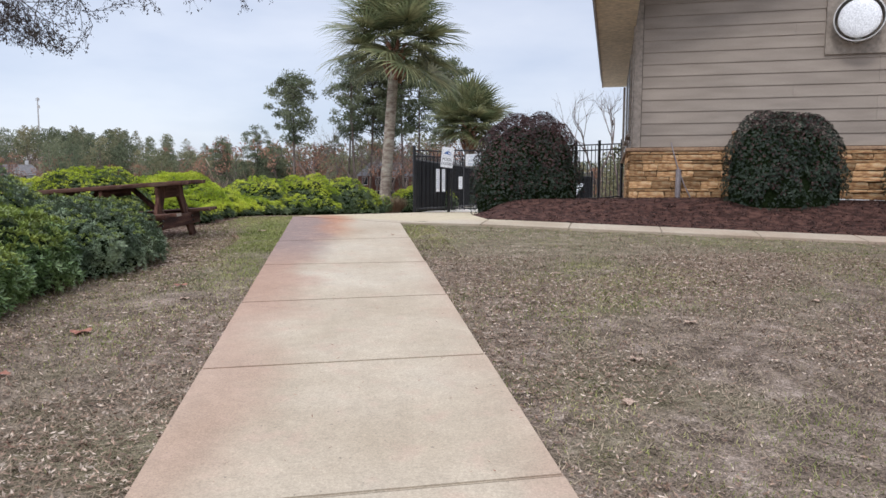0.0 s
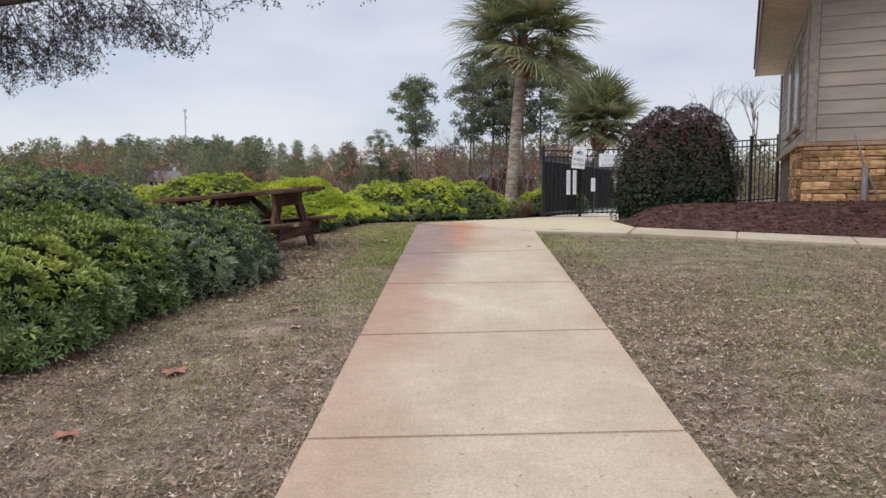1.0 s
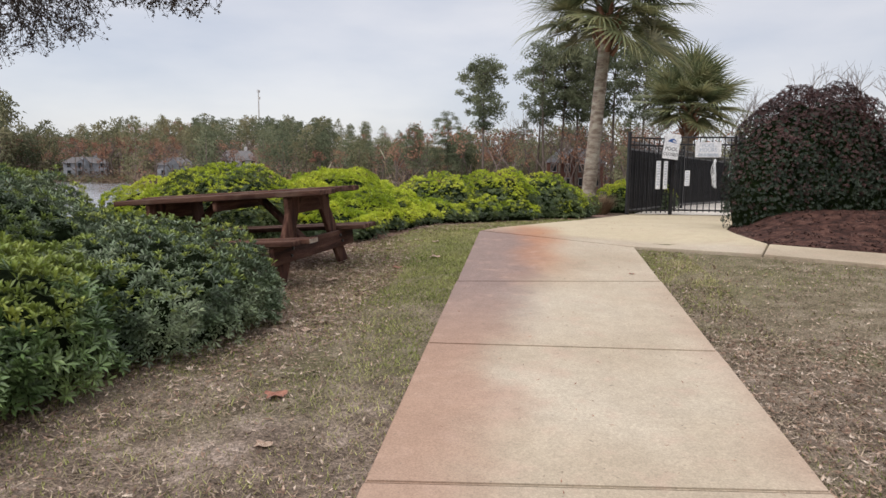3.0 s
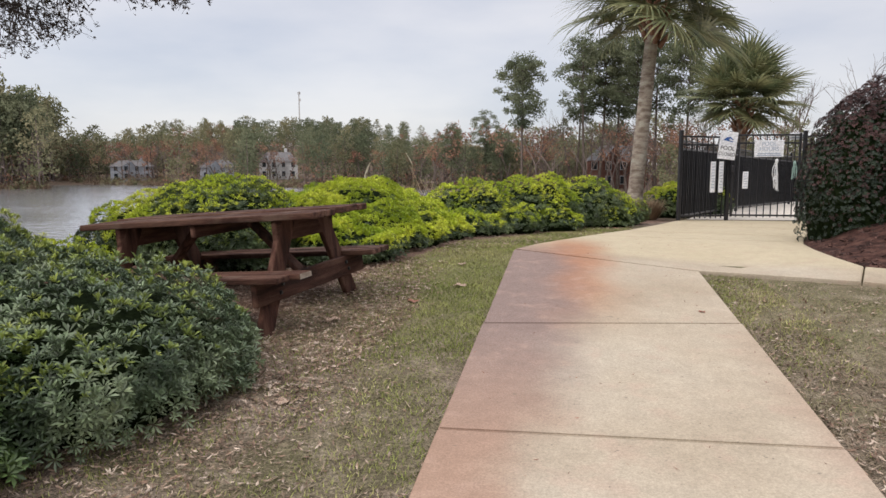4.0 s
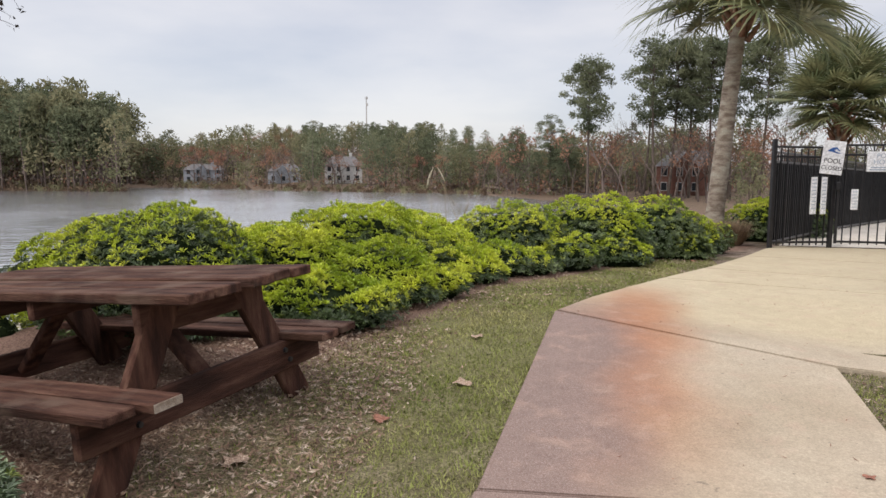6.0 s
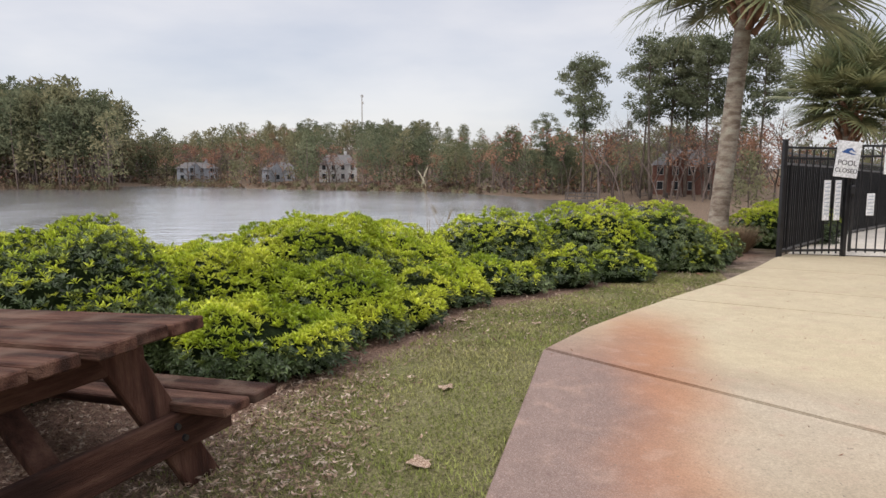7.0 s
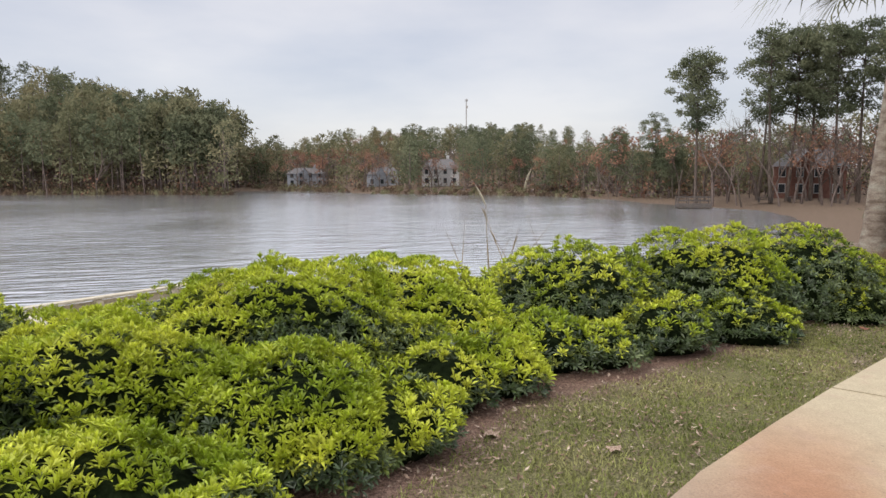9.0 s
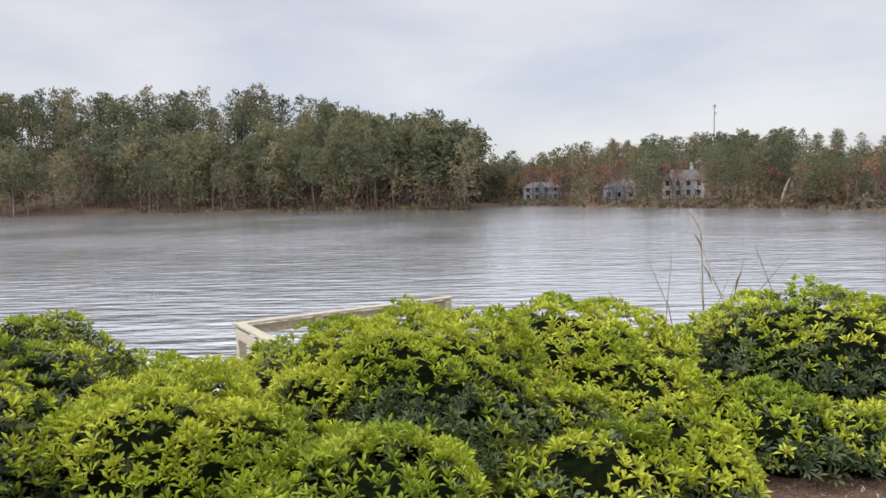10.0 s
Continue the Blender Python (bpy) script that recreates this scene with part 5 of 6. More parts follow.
single_tree(BARE[0], "bare_tree", "leafless grey tree on the bank", "tree", "leafless trees on the far bank", GREY, [(-5.5, 116, 1.0, 0.0), (0.5, 124, 1.1, 2.0), (6.0, 114, 0.9, 3.5), (12, 124, 1.1, 1.0), (9, 108, 0.7, 5.2), (16, 122, 1.1, 0.6), (21, 106, 0.8, 2.4), (14, 100, 0.6, 4.4), (24, 128, 1.1, 1.9), (3.2, 112, 0.75, 1.1), (8.2, 111, 0.8, 2.7), (11.2, 112, 0.75, 4.1), (5.2, 117, 0.9, 5.5), (-2.2, 115, 0.8, 0.7), (13.6, 110, 0.7, 3.3), (-80, 165, 0.8, 0.2), (-84, 166, 0.75, 2.2), (-74, 168, 0.8, 1.2), (-77, 172, 0.85, 3.2), (-71, 170, 0.8, 5.0), (-90, 172, 0.8, 0.8), (-106, 174, 0.8, 2.9), (-95, 168, 0.8, 4.0), (-114, 172, 0.85, 1.4), (2.4, 118, 0.95, 3.9), (7.0, 120, 1.0, 0.9), (10.0, 119, 0.9, 2.6)], GREY)
single_tree(BARE[1], "bare_tree", "leafless grey tree beyond the clubhouse", "tree", "leafless trees beyond the fence", GREY, [(15.5, 40, 0.62, 0.0), (19.5, 46, 0.72, 2.0), (11.5, 44, 0.55, 4.0), (24, 52, 0.8, 1.0), (9.2, 33, 0.42, 3.0)], GREY)
single_tree(FULL[0], "evergreen_tree", "rounded dark evergreen beyond the pool", "tree", "evergreens beyond the pool", OLIVE, [(7.8, 37, 0.20, 0.0), (9.8, 38, 0.21, 2.0), (12.2, 37, 0.2, 4.0), (16.5, 60, 0.42, 1.0), (20, 63, 0.45, 3.0), (5.0, 41, 0.22, 5.0), (24, 58, 0.4, 2.2)])


HOUSES = ((-78.5, 181, 3.6), (-99, 186, 2.4), (-124, 183, 3.2))


def in_yard(x, y):
    """The open lawn between a far house and the water."""
    for hx, hy, half in HOUSES:
        u = (x * hx + y * hy) / math.hypot(hx, hy) - math.hypot(hx, hy)
        side = abs(x * hy - y * hx) / math.hypot(hx, hy)
        if side < half and -40 < u < 6:
            return True
    return False


def woods(name, label, zone, count, mix, seed, hmin, hmax):
    """One stretch of woodland: trunks, and foliage of each kind. zone(rng) gives a place, its nominal height factor and ground."""
    rng = np.random.default_rng(seed)
    t = empty(name)
    tagged(t, label, "woods", kind="stuff")
    trunks, leaves = [], {}
    for _ in range(count):
        x, y, hf = zone(rng)
        if in_yard(x, y) and rng.random() < 0.7:
            continue
        kind = "bare" if in_yard(x, y) else mix(rng, x, y)
        shapes, material, base = {"pine": (PINES, PINE, 22), "full": (FULL, PINE, 18), "olive": (FULL + LEAFY, OLIVE, 16), "rust": (LEAFY, RUST, 13), "bare": (BARE_LIGHT, GREY, 13)}[kind]
        (wv, wf), lv = shapes[rng.integers(len(shapes))]
        h = rng.uniform(hmin, hmax) * hf * (0.75 if kind in ("rust", "bare") else 1.0)
        s = h / base
        a = rng.uniform(0, 6.283)
        c, sn = math.cos(a), math.sin(a)
        R = np.array([[c, -sn, 0], [sn, c, 0], [0, 0, 1]]) * s
        o = np.array([x, y, gz(x, y) - 0.2])
        trunks.append((wv @ R.T + o, wf))
        if len(lv):
            leaves.setdefault(material.name, (material, []))[1].append(lv @ R.T + o)
        # saplings and scrub between the trunks
        for _k in range(2):
            c = o + np.array([rng.normal(0, 3.0), rng.normal(0, 3.0), 0])
            if shore_distance(c[0], c[1])[0] > 1.5 and not (c[0] > -14 and c[1] < 130):
                m = (OLIVE, RUST, GREY, GREY)[rng.integers(4)]
                hh = h * rng.uniform(0.12, 0.30)
                c[2] = gz(c[0], c[1]) + hh * 0.7
                lump = clump_tris(c, hh * 1.2, 18, 0.85, rng, 0.9, 0.8)
                leaves.setdefault(m.name, (m, []))[1].append(lump)
    v, f = join(trunks)
    part_np("trunks", v, f, GREY, t)["kind"] = "stuff"
    for k, (material, chunk) in leaves.items():
        v = np.concatenate(chunk)
        part_np("foliage", v, tri_faces(v), material, t)["kind"] = "stuff"
    return t


def zone_point(rng):
    # wooded point across the water: fills back from its shore line
    while True:
        u = rng.random()
        sx = np.interp(u, [0, 0.28, 0.6, 0.9, 1], [-109, -137, -190, -262, -290])
        sy = np.interp(u, [0, 0.28, 0.6, 0.9, 1], [139, 133, 112, 45, 15])
        b = rng.random() ** 1.15 * 85 * min(1, 0.10 + u * 2.6) + 0.8
        x, y = sx - b * 0.45, sy + b * 0.9
        if shore_distance(x, y)[0] > 0.8:
            return x, y, np.interp(u, [0, 0.1, 0.3, 0.45, 0.62, 1], [0.72, 1.00, 1.06, 0.97, 0.93, 1.0]) * (0.84 + 0.18 * min(1, b / 14)) * rng.uniform(0.94, 1.04)


def mix_point(rng, x, y):
    if shore_distance(x, y)[0] < 7:
        return rng.choice(["pine", "olive", "bare"], p=[0.5, 0.28, 0.22])
    return rng.choice(["pine", "full", "olive", "rust", "bare"], p=[0.36, 0.20, 0.28, 0.10, 0.06])


def zone_far(rng):
    while True:
        x = rng.uniform(-215, 10)
        y = np.interp(x, [-215, -140, -112, -84, -52, -34, -20, 10], [175, 172, 168, 156, 146, 134, 128, 126]) + rng.random() ** 1.2 * 130 + 4
        if shore_distance(x, y)[0] > 3:
            hx = rng.uniform(0.88, 1.04) * (0.78 if y > 200 else 0.92) * np.interp(x / y, [-0.8, -0.62, -0.5, -0.42, -0.3, -0.2, -0.1, 0.1], [1.2, 1.25, 1.17, 1.2, 1.05, 0.75, 0.7, 0.8])
            return x, y, hx


def mix_far(rng, x, y):
    k = x / y
    if k < -0.52:
        p = [0.08, 0.14, 0.28, 0.34, 0.16]
    elif k < -0.26:
        p = [0.22, 0.36, 0.28, 0.06, 0.08]
    else:
        p = [0.10, 0.10, 0.24, 0.36, 0.20]
    return rng.choice(["pine", "full", "olive", "rust", "bare"], p=p)


def zone_right(rng):
    while True:
        x, y = rng.uniform(-62, 75), rng.uniform(116, 190)
        if shore_distance(x, y)[0] > 5 and not (-2 < x < 26 and y < 136):
            return x, y, 0.62 if x < -8 else 0.72 if x < 20 else 0.46


def mix_right(rng, x, y):
    return rng.choice(["pine", "full", "olive", "rust", "bare"], p=[0.18, 0.08, 0.16, 0.30, 0.28])


woods("shore_woods", "dense mixed pine woods on a point of the lake", zone_point, 560, mix_point, 41, 20, 24)
woods("far_woods", "far autumn woods of pine and rust-coloured trees", zone_far, 760, mix_far, 42, 11.5, 13.5)
woods("bank_woods", "autumn woods behind the pines on the bank", zone_right, 340, mix_right, 43, 13, 19)


def brush(seed, n):
    """Low scrub along the water's edge."""
    rng = np.random.default_rng(seed)
    out = {"a": [], "b": []}
    for _ in range(n):
        i = rng.integers(14, len(SHORE) - 3)
        p = SHORE[i] + (SHORE[i + 1] - SHORE[i]) * rng.random()
        for _k in range(6):
            q = p + rng.normal(0, 6.0, 2)
            d = shore_distance(*q)[0]
            if 0.2 < d < 16:
                z = gz(*q)
                h = rng.uniform(0.5, 1.3) * (1 + 0.1 * d) * (0.55 if i < 17 else 1.0)
                out["a" if rng.random() < 0.6 else "b"].append(clump_tris(np.array([q[0], q[1], z + h * 0.45]), h, 46, 0.40, rng, 0.75))
    for k, m in (("a", SCRUB), ("b", OLIVE)):
        v = np.concatenate(out[k])
        tagged(part_np("shore_brush", v, tri_faces(v), m), "low tan scrub along the water's edge", "brush", kind="stuff")


brush(44, 200)


# ---- far houses, mast, docks, snag ----
def far_house(x, y, turn, w, d, wall_h, roof_h, material, label, windows, floors=2):
    frame_paint = HOUSE_WHITE if material is BRICK else material
    z = gz(x, y) - 0.2
    t = empty("far_house", pose(x, y, z, rz=turn))
    tagged(t, label, "house", "houses across the lake")
    part("wall", box((w, d, wall_h), pose(0, 0, wall_h / 2)), material, t)
    bm = bmesh.new()
    a = [(-w / 2 - 0.4, -d / 2 - 0.4, wall_h), (w / 2 + 0.4, -d / 2 - 0.4, wall_h), (w / 2 + 0.4, d / 2 + 0.4, wall_h), (-w / 2 - 0.4, d / 2 + 0.4, wall_h), (-w / 2 + 2.0, 0, wall_h + roof_h), (w / 2 - 2.0, 0, wall_h + roof_h)]
    v = [bm.verts.new(p) for p in a]
    for q in ((0, 1, 5, 4), (2, 3, 4, 5), (1, 2, 5), (3, 0, 4), (3, 2, 1, 0)):
        bm.faces.new([v[i] for i in q])
    roof = part("roof", bm, ROOF, t)
    part("chimney", box((0.8, 0.8, 2.0), pose(w * 0.2, 0.4, wall_h + roof_h)), material, roof)
    bm = bmesh.new()
    v = [bm.verts.new(p) for p in ((-w * 0.22, -d / 2 - 0.7, 0.2), (w * 0.16, -d / 2 - 0.7, 0.2), (w * 0.16, -d / 2 - 0.7, wall_h), (-w * 0.03, -d / 2 - 0.7, wall_h + roof_h * 0.85), (-w * 0.22, -d / 2 - 0.7, wall_h))]
    bm.faces.new(v)
    bmesh.ops.solidify(bm, geom=bm.faces[:], thickness=-0.7)
    part("gable", bm, material, t)
    for f in range(floors):
        for i in range(windows):
            wx = -w / 2 + (i + 0.5) * w / windows
            front = -d / 2 - (0.74 if -w * 0.22 < wx < w * 0.16 else 0.03)
            wn_ = part("window", box((1.06, 0.06, 1.5), pose(wx, front, 1.6 + f * wall_h / floors)), frame_paint, t)
            part("pane", box((0.9, 0.04, 1.28), pose(wx, front - 0.03, 1.6 + f * wall_h / floors)), GLASS, wn_)
    return t


far_house(-78.5, 181, 24, 10, 8, 4.8, 2.6, HOUSE_WHITE, "white two-storey house among trees across the lake", 4)
far_house(-99, 186, 22, 9, 8, 3.6, 2.2, HOUSE_GREY, "grey house among trees across the lake", 3, 1)
far_house(-124, 183, 30, 11, 8, 4.2, 1.8, HOUSE_GREY, "grey lakeside house with a dark porch", 4)
far_house(8.2, 133, -6, 10, 9, 5.0, 2.8, BRICK, "red-brick house with white windows behind the pines", 4)


def mast():
    x, y = -322.7, 800
    t = empty("radio_mast", Matrix.Translation((x, y, 0)))
    tagged(t, "slim grey communications mast above the far treeline", "mast")
    v, f = tube_np([(0, 0, -3), (0, 0, 45), (0, 0, 90)], [1.0, 0.8, 0.55], 6)
    part_np("pole", v, f, METAL, t)
    for a in range(3):
        an = part("antenna_array", box((2.0, 0.35, 2.6), Matrix.Rotation(a * 2.09, 4, "Z") @ Matrix.Translation((0, 1.5, 88))), METAL, t)
    part("dish", box((2.2, 1.0, 3.0), pose(0.8, 0, 80)), METAL, t)


mast()


def timber_rail_deck():
    c = Vector((-10.15, 14.22, 0))
    d1 = Vector((0.24, 0.97, 0)).normalized()
    yaw = math.atan2(d1.y, d1.x)
    t = empty("overlook_deck", Matrix.Translation(c) @ Matrix.Rotation(yaw, 4, "Z"))
    tagged(t, "weathered timber lake deck with post-and-board railing", "dock")
    # local x runs along the lake side, local -y back to the bank
    top, deckz = -0.10, -1.15
    for i in range(24):
        part("deck_board", box((3.9, 0.135, 0.036), pose(1.95, -0.07 - i * 0.142, deckz), 0.004), DOCKWOOD, t)
    for x, y in ((0.04, -0.04), (1.32, -0.04), (2.6, -0.04), (3.88, -0.04), (0.04, -1.3), (0.04, -2.6)):
        g = min(gz(*(t.matrix_world @ Vector((x, y, 0))).xy), deckz)
        part("post", box((0.12, 0.12, top - g + 0.3), pose(x, y, (top + g - 0.3) / 2 - 0.01), 0.006), DOCKWOOD, t)
    part("cap_rail", box((4.05, 0.15, 0.038), pose(1.95, -0.04, top + 0.02), 0.006), DOCKWOOD, t)
    part("cap_rail", box((0.15, 2.7, 0.038), pose(0.03, -1.47, top + 0.021), 0.006), DOCKWOOD, t)
    for z in (top - 0.11, top - 0.55):
        part("side_rail", box((3.9, 0.036, 0.145), pose(1.95, 0.03, z), 0.005), DOCKWOOD, t)
        part("side_rail", box((0.036, 2.6, 0.145), pose(-0.04, -1.4, z), 0.005), DOCKWOOD, t)


timber_rail_deck()


def fishing_dock():
    t = empty("fishing_dock", pose(-7.8, 111.2, LAKE, rz=12))
    tagged(t, "small dark wooden dock with railing at the bank", "dock")
    part("deck", box((4.6, 2.4, 0.45), pose(0, 0, 0.4), 0.02), OLDWOOD, t)
    for x in (-2.2, -0.75, 0.75, 2.2):
        for y in (-1.1, 1.1):
            part("post", box((0.14, 0.14, 2.5), pose(x, y, 0.45), 0.01), OLDWOOD, t)
    for y in (-1.1, 1.1):
        for z in (1.1, 1.6):
            part("rail", box((4.6, 0.06, 0.12), pose(0, y, z), 0.01), OLDWOOD, t)
    for x, y in ((-1.5, 0.6), (1.5, 0.6)):
        part("bench", box((1.2, 0.4, 0.08), pose(x, y, 0.98), 0.02), OLDWOOD, t)


fishing_dock()
for bx, by in ((1.5, 117.0), (5.5, 118.5)):
    tb = empty("bank_table", pose(bx, by, gz(bx, by), rz=8))
    tagged(tb, "dark wooden picnic table under the pines", "picnic table", "picnic tables on the far bank")
    part("tabletop", box((2.2, 0.8, 0.06), pose(0, 0, 0.75), 0.01), OLDWOOD, tb)
    for y in (-0.75, 0.75):
        part("bench", box((2.2, 0.28, 0.05), pose(0, y, 0.45), 0.01), OLDWOOD, tb)
    for x in (-0.8, 0.8):
        part("leg_frame", box((0.08, 1.5, 0.70), pose(x, 0, 0.37), 0.01), OLDWOOD, tb)


def reeds():
    rng = np.random.default_rng(8)
    out = []
    for i in range(13):
        x, y = -2.45 + rng.normal(0, 0.26), 13.7 + rng.normal(0, 0.18)
        z = gz(x, y)
        dx, dy = rng.normal(0, 0.12, 2)
        h = 1.42 - z - rng.uniform(-0.1, 0.4)
        out.append(tube_np([(x, y, z), (x + dx * 0.4, y + dy * 0.4, z + h * 0.5), (x + dx * 1.4, y + dy, z + h)], [0.005, 0.004, 0.0015], 4))
        if i % 4 == 0:
            e = np.array([x + dx * 1.4, y + dy, z + h])
            out.append(tube_np([e - [dx * 0.12, 0, 0.07], e, e + [dx * 0.2, 0, 0.05]], [0.002, 0.008, 0.002], 4))
    v, f = join([(np.asarray(p), np.asarray(q)) for p, q in out])
    t = empty("dry_reeds")
    tagged(t, "thin dry reed stalks behind the hedge", "reeds", kind="stuff")
    part_np("stalks", v, f, REED, t)["kind"] = "stuff"
    # a taller stalk that ends in a pale dry leaf
    for x, y, z, dx, ln, w in ((-2.62, 13.8, 1.57, -0.10, 0.18, 0.010),):
        g = gz(x, y)
        part_np("stalk", *tube_np([(x + 0.05, y, g), (x + 0.02, y, (g + z) / 2), (x, y, z)], [0.005, 0.004, 0.003], 4), REED, t)
        part_np("leaf", *tube_np([(x, y, z), (x + dx * 0.3, y, z + ln * 0.35), (x + dx * 0.7, y, z + ln * 0.75), (x + dx, y, z + ln)], [0.004, w, w * 0.8, 0.001], 4), REED_LEAF, t, False, "pale dry leaf blade")
    return t


reeds()
sx, sy = -48.5, 162.0
sz = gz(sx, sy)
tagged(part_np("snag", *tube_np([(sx, sy, sz - 0.2), (sx + 0.35, sy, sz + 1.9), (sx + 0.95, sy, sz + 3.7), (sx + 1.5, sy, sz + 4.9)], [0.36, 0.32, 0.24, 0.08], 8), REED_LEAF, None, True),
       "pale leaning dead trunk at the far shore", "dead tree")


def tuft(x, y, r, h, n, seed):
    rng = np.random.default_rng(seed)
    z = gz(x, y)
    a = rng.uniform(0, 6.283, n)
    q = np.sqrt(rng.random(n)) * r * 0.6
    b = np.stack([x + np.cos(a) * q, y + np.sin(a) * q, np.full(n, z)], 1)
    d = np.stack([np.cos(a) * r * rng.uniform(0.2, 1.0, n), np.sin(a) * r * rng.uniform(0.2, 1.0, n), h * rng.uniform(0.5, 1.0, n)], 1)
    s = np.stack([-np.sin(a), np.cos(a), np.zeros(n)], 1) * 0.008
    v = np.stack([b - s, b + s, b + d], 1).reshape(-1, 3)
    tagged(part_np("grass_tuft", v, tri_faces(v), TUFT), "dry brown ornamental grass clump by the fence", "grass", kind="stuff")


tuft(1.28, 17.9, 0.34, 0.46, 1400, 51)


# ---- leafless oak over the lawn: limbs from a trunk beside the lake, twigs drooping ----
def lawn_oak():
    rng = np.random.default_rng(61)
    t = empty("lawn_oak")
    tagged(t, "leafless oak with fine drooping twigs over the lawn", "tree")
    bx, by = -8.0, 7.6
    b = gz(bx, by)
    v, f = tube_np([(bx, by, b - 0.2), (bx + 0.05, by, 1.2), (bx + 0.2, by + 0.1, 2.2), (bx + 0.5, by + 0.2, 3.2)], [0.34, 0.27, 0.24, 0.2], 12)
    part_np("trunk", v, f, BARK, t, True)
    fork = np.array([bx + 0.5, by + 0.2, 3.1])
    limbs, twigs, buds = [], [], []
    ends = [(-5.0, 7.7, 3.0, -1.6, 9.0, 4.4), (-5.6, 8.8, 3.7, -2.9, 9.05, 4.0), (-6.4, 8.8, 3.6, -4.8, 9.3, 3.7), (-6.8, 7.2, 4.6, -5.0, 7.4, 5.2)]
    paths = []
    for mx, my, mz, ex, ey, ez in ends:
        m, e = np.array([mx, my, mz]), np.array([ex, ey, ez])
        q = np.linspace(0, 1, 9)[:, None]
        p = (1 - q) ** 2 * fork + 2 * q * (1 - q) * m + q ** 2 * e
        p[1:-1] += rng.normal(0, 0.05, (7, 3))
        limbs.append(tube_np(p, np.linspace(0.11, 0.028, 9), 7))
        paths.append(p)
    v, f = join(limbs)
    part_np("limbs", v, f, OAK_TWIG, t, True)

    def droop(p, d, ln, r, depth):
        k = 5
        pts = [p]
        q, dd = p.copy(), d / np.linalg.norm(d)
        for _ in range(k):
            dd = dd + rng.normal(0, 0.16, 3) + np.array([0, 0, -0.10])
            dd /= np.linalg.norm(dd)
            q = q + dd * ln / k
            low = np.interp(q[0], [-6.0, -4.7, -4.3, -4.1, -3.1, -2.8, -1.3, -0.5], [2.55, 2.62, 3.0, 2.9, 2.82, 3.2, 3.35, 3.6])
            if q[2] < low + 0.22 * noise.noise(Vector(q * 2.3)) or q[1] > 8.75 + 0.2 * (-0.5 - q[0]):
                break
            pts.append(q.copy())
        if len(pts) < 2:
            return
        twigs.append(tube_np(pts, np.linspace(r, r * 0.5, len(pts)), 3))
        for s in pts[1:]:
            if depth:
                for _ in range(2 if rng.random() < 0.6 else 1):
                    droop(s, dd + rng.normal(0, 0.75, 3), ln * 0.55, r * 0.6, depth - 1)
            else:
                buds.append(s)

    for p in paths:
        for s in p[3:]:
            for _ in range(2):
                droop(s, np.array([rng.normal(0.25, 0.5), rng.normal(0.05, 0.5), rng.normal(-0.35, 0.3)]), rng.uniform(0.7, 1.15), 0.008, 2)
    v, f = join(twigs)
    part_np("twig_growth", v, f, OAK_TWIG, t)["kind"] = "stuff"
    B = np.array(buds)
    v = np.concatenate([clump_tris(q, 0.035, 4, 0.028, rng, 1) for q in B[::2]])
    part_np("bud_growth", v, tri_faces(v), OAK_TWIG, t, False, "small dry leaf and bud clusters")["kind"] = "stuff"


lawn_oak()


# ---- planting bed: mulch sheet with chips ----
def mulch_bed():
    n, m = 40, 16
    v, f = [], []
    edge = [(along(R_EDGE, y) + 0.01, y) for y in np.linspace(17.4, 9.72, 14)] + [tuple(BR0 + BRN * (0.61 - 0.0067 * s) + BRD * s) for s in np.linspace(0.15, 10.5, 27)]
    for i, (x, y) in enumerate(edge):
        q = i / (len(edge) - 1)
        if i < 14:
            far = (7.6 - 2.4 * (17.4 - y) / 7.7 * 0.9, 17.4 - (17.4 - y) * 0.75)
        else:
            w = BM @ Vector(((i - 14) / 26 * 8.0 + 0.1, 0.1, 0))
            far = (w.x, w.y)
        for j in range(m):
            a = j / (m - 1)
            px, py = x + (far[0] - x) * a, y + (far[1] - y) * a
            v.append((px, py, gz(px, py) + 0.008 + 0.035 * min(1, j / 1.5) + 0.014 * noise.noise(Vector((px * 3, py * 3, 0)))))
    for i in range(len(edge) - 1):
        for j in range(m - 1):
            f.append((i * m + j, i * m + j + 1, (i + 1) * m + j + 1, (i + 1) * m + j))
    ob = part_np("mulch_bed", v, f, MULCH, None, True)
    tagged(ob, "dark red-brown bark mulch planting bed", "planting bed", kind="structure")
    V = np.array(v)
    rng = np.random.default_rng(71)
    n = 26000
    i = rng.integers(0, len(f), n)
    F = np.array(f)[i]
    w = rng.dirichlet((1, 1, 1, 1), n)
    P = (V[F] * w[:, :, None]).sum(1) + np.array([0, 0, 0.006])
    P = P[P[:, 1] < 13.5]
    n = len(P)
    tv = np.array([(-0.5, -0.13, 0), (0.5, -0.16, 0), (0.45, 0.14, 0.02), (-0.48, 0.12, 0.03)])
    R = frames_from(np.array([0, 0, 1.0]) + rng.normal(0, 0.5, (n, 3)), rng)
    cv, cf = strew(tv, np.array([(0, 1, 2, 3)]), P, R, rng.uniform(0.014, 0.048, n))
    tagged(part_np("mulch_chips", cv, cf, CHIP), "loose shredded bark chips on the bed", "mulch", kind="stuff")


mulch_bed()


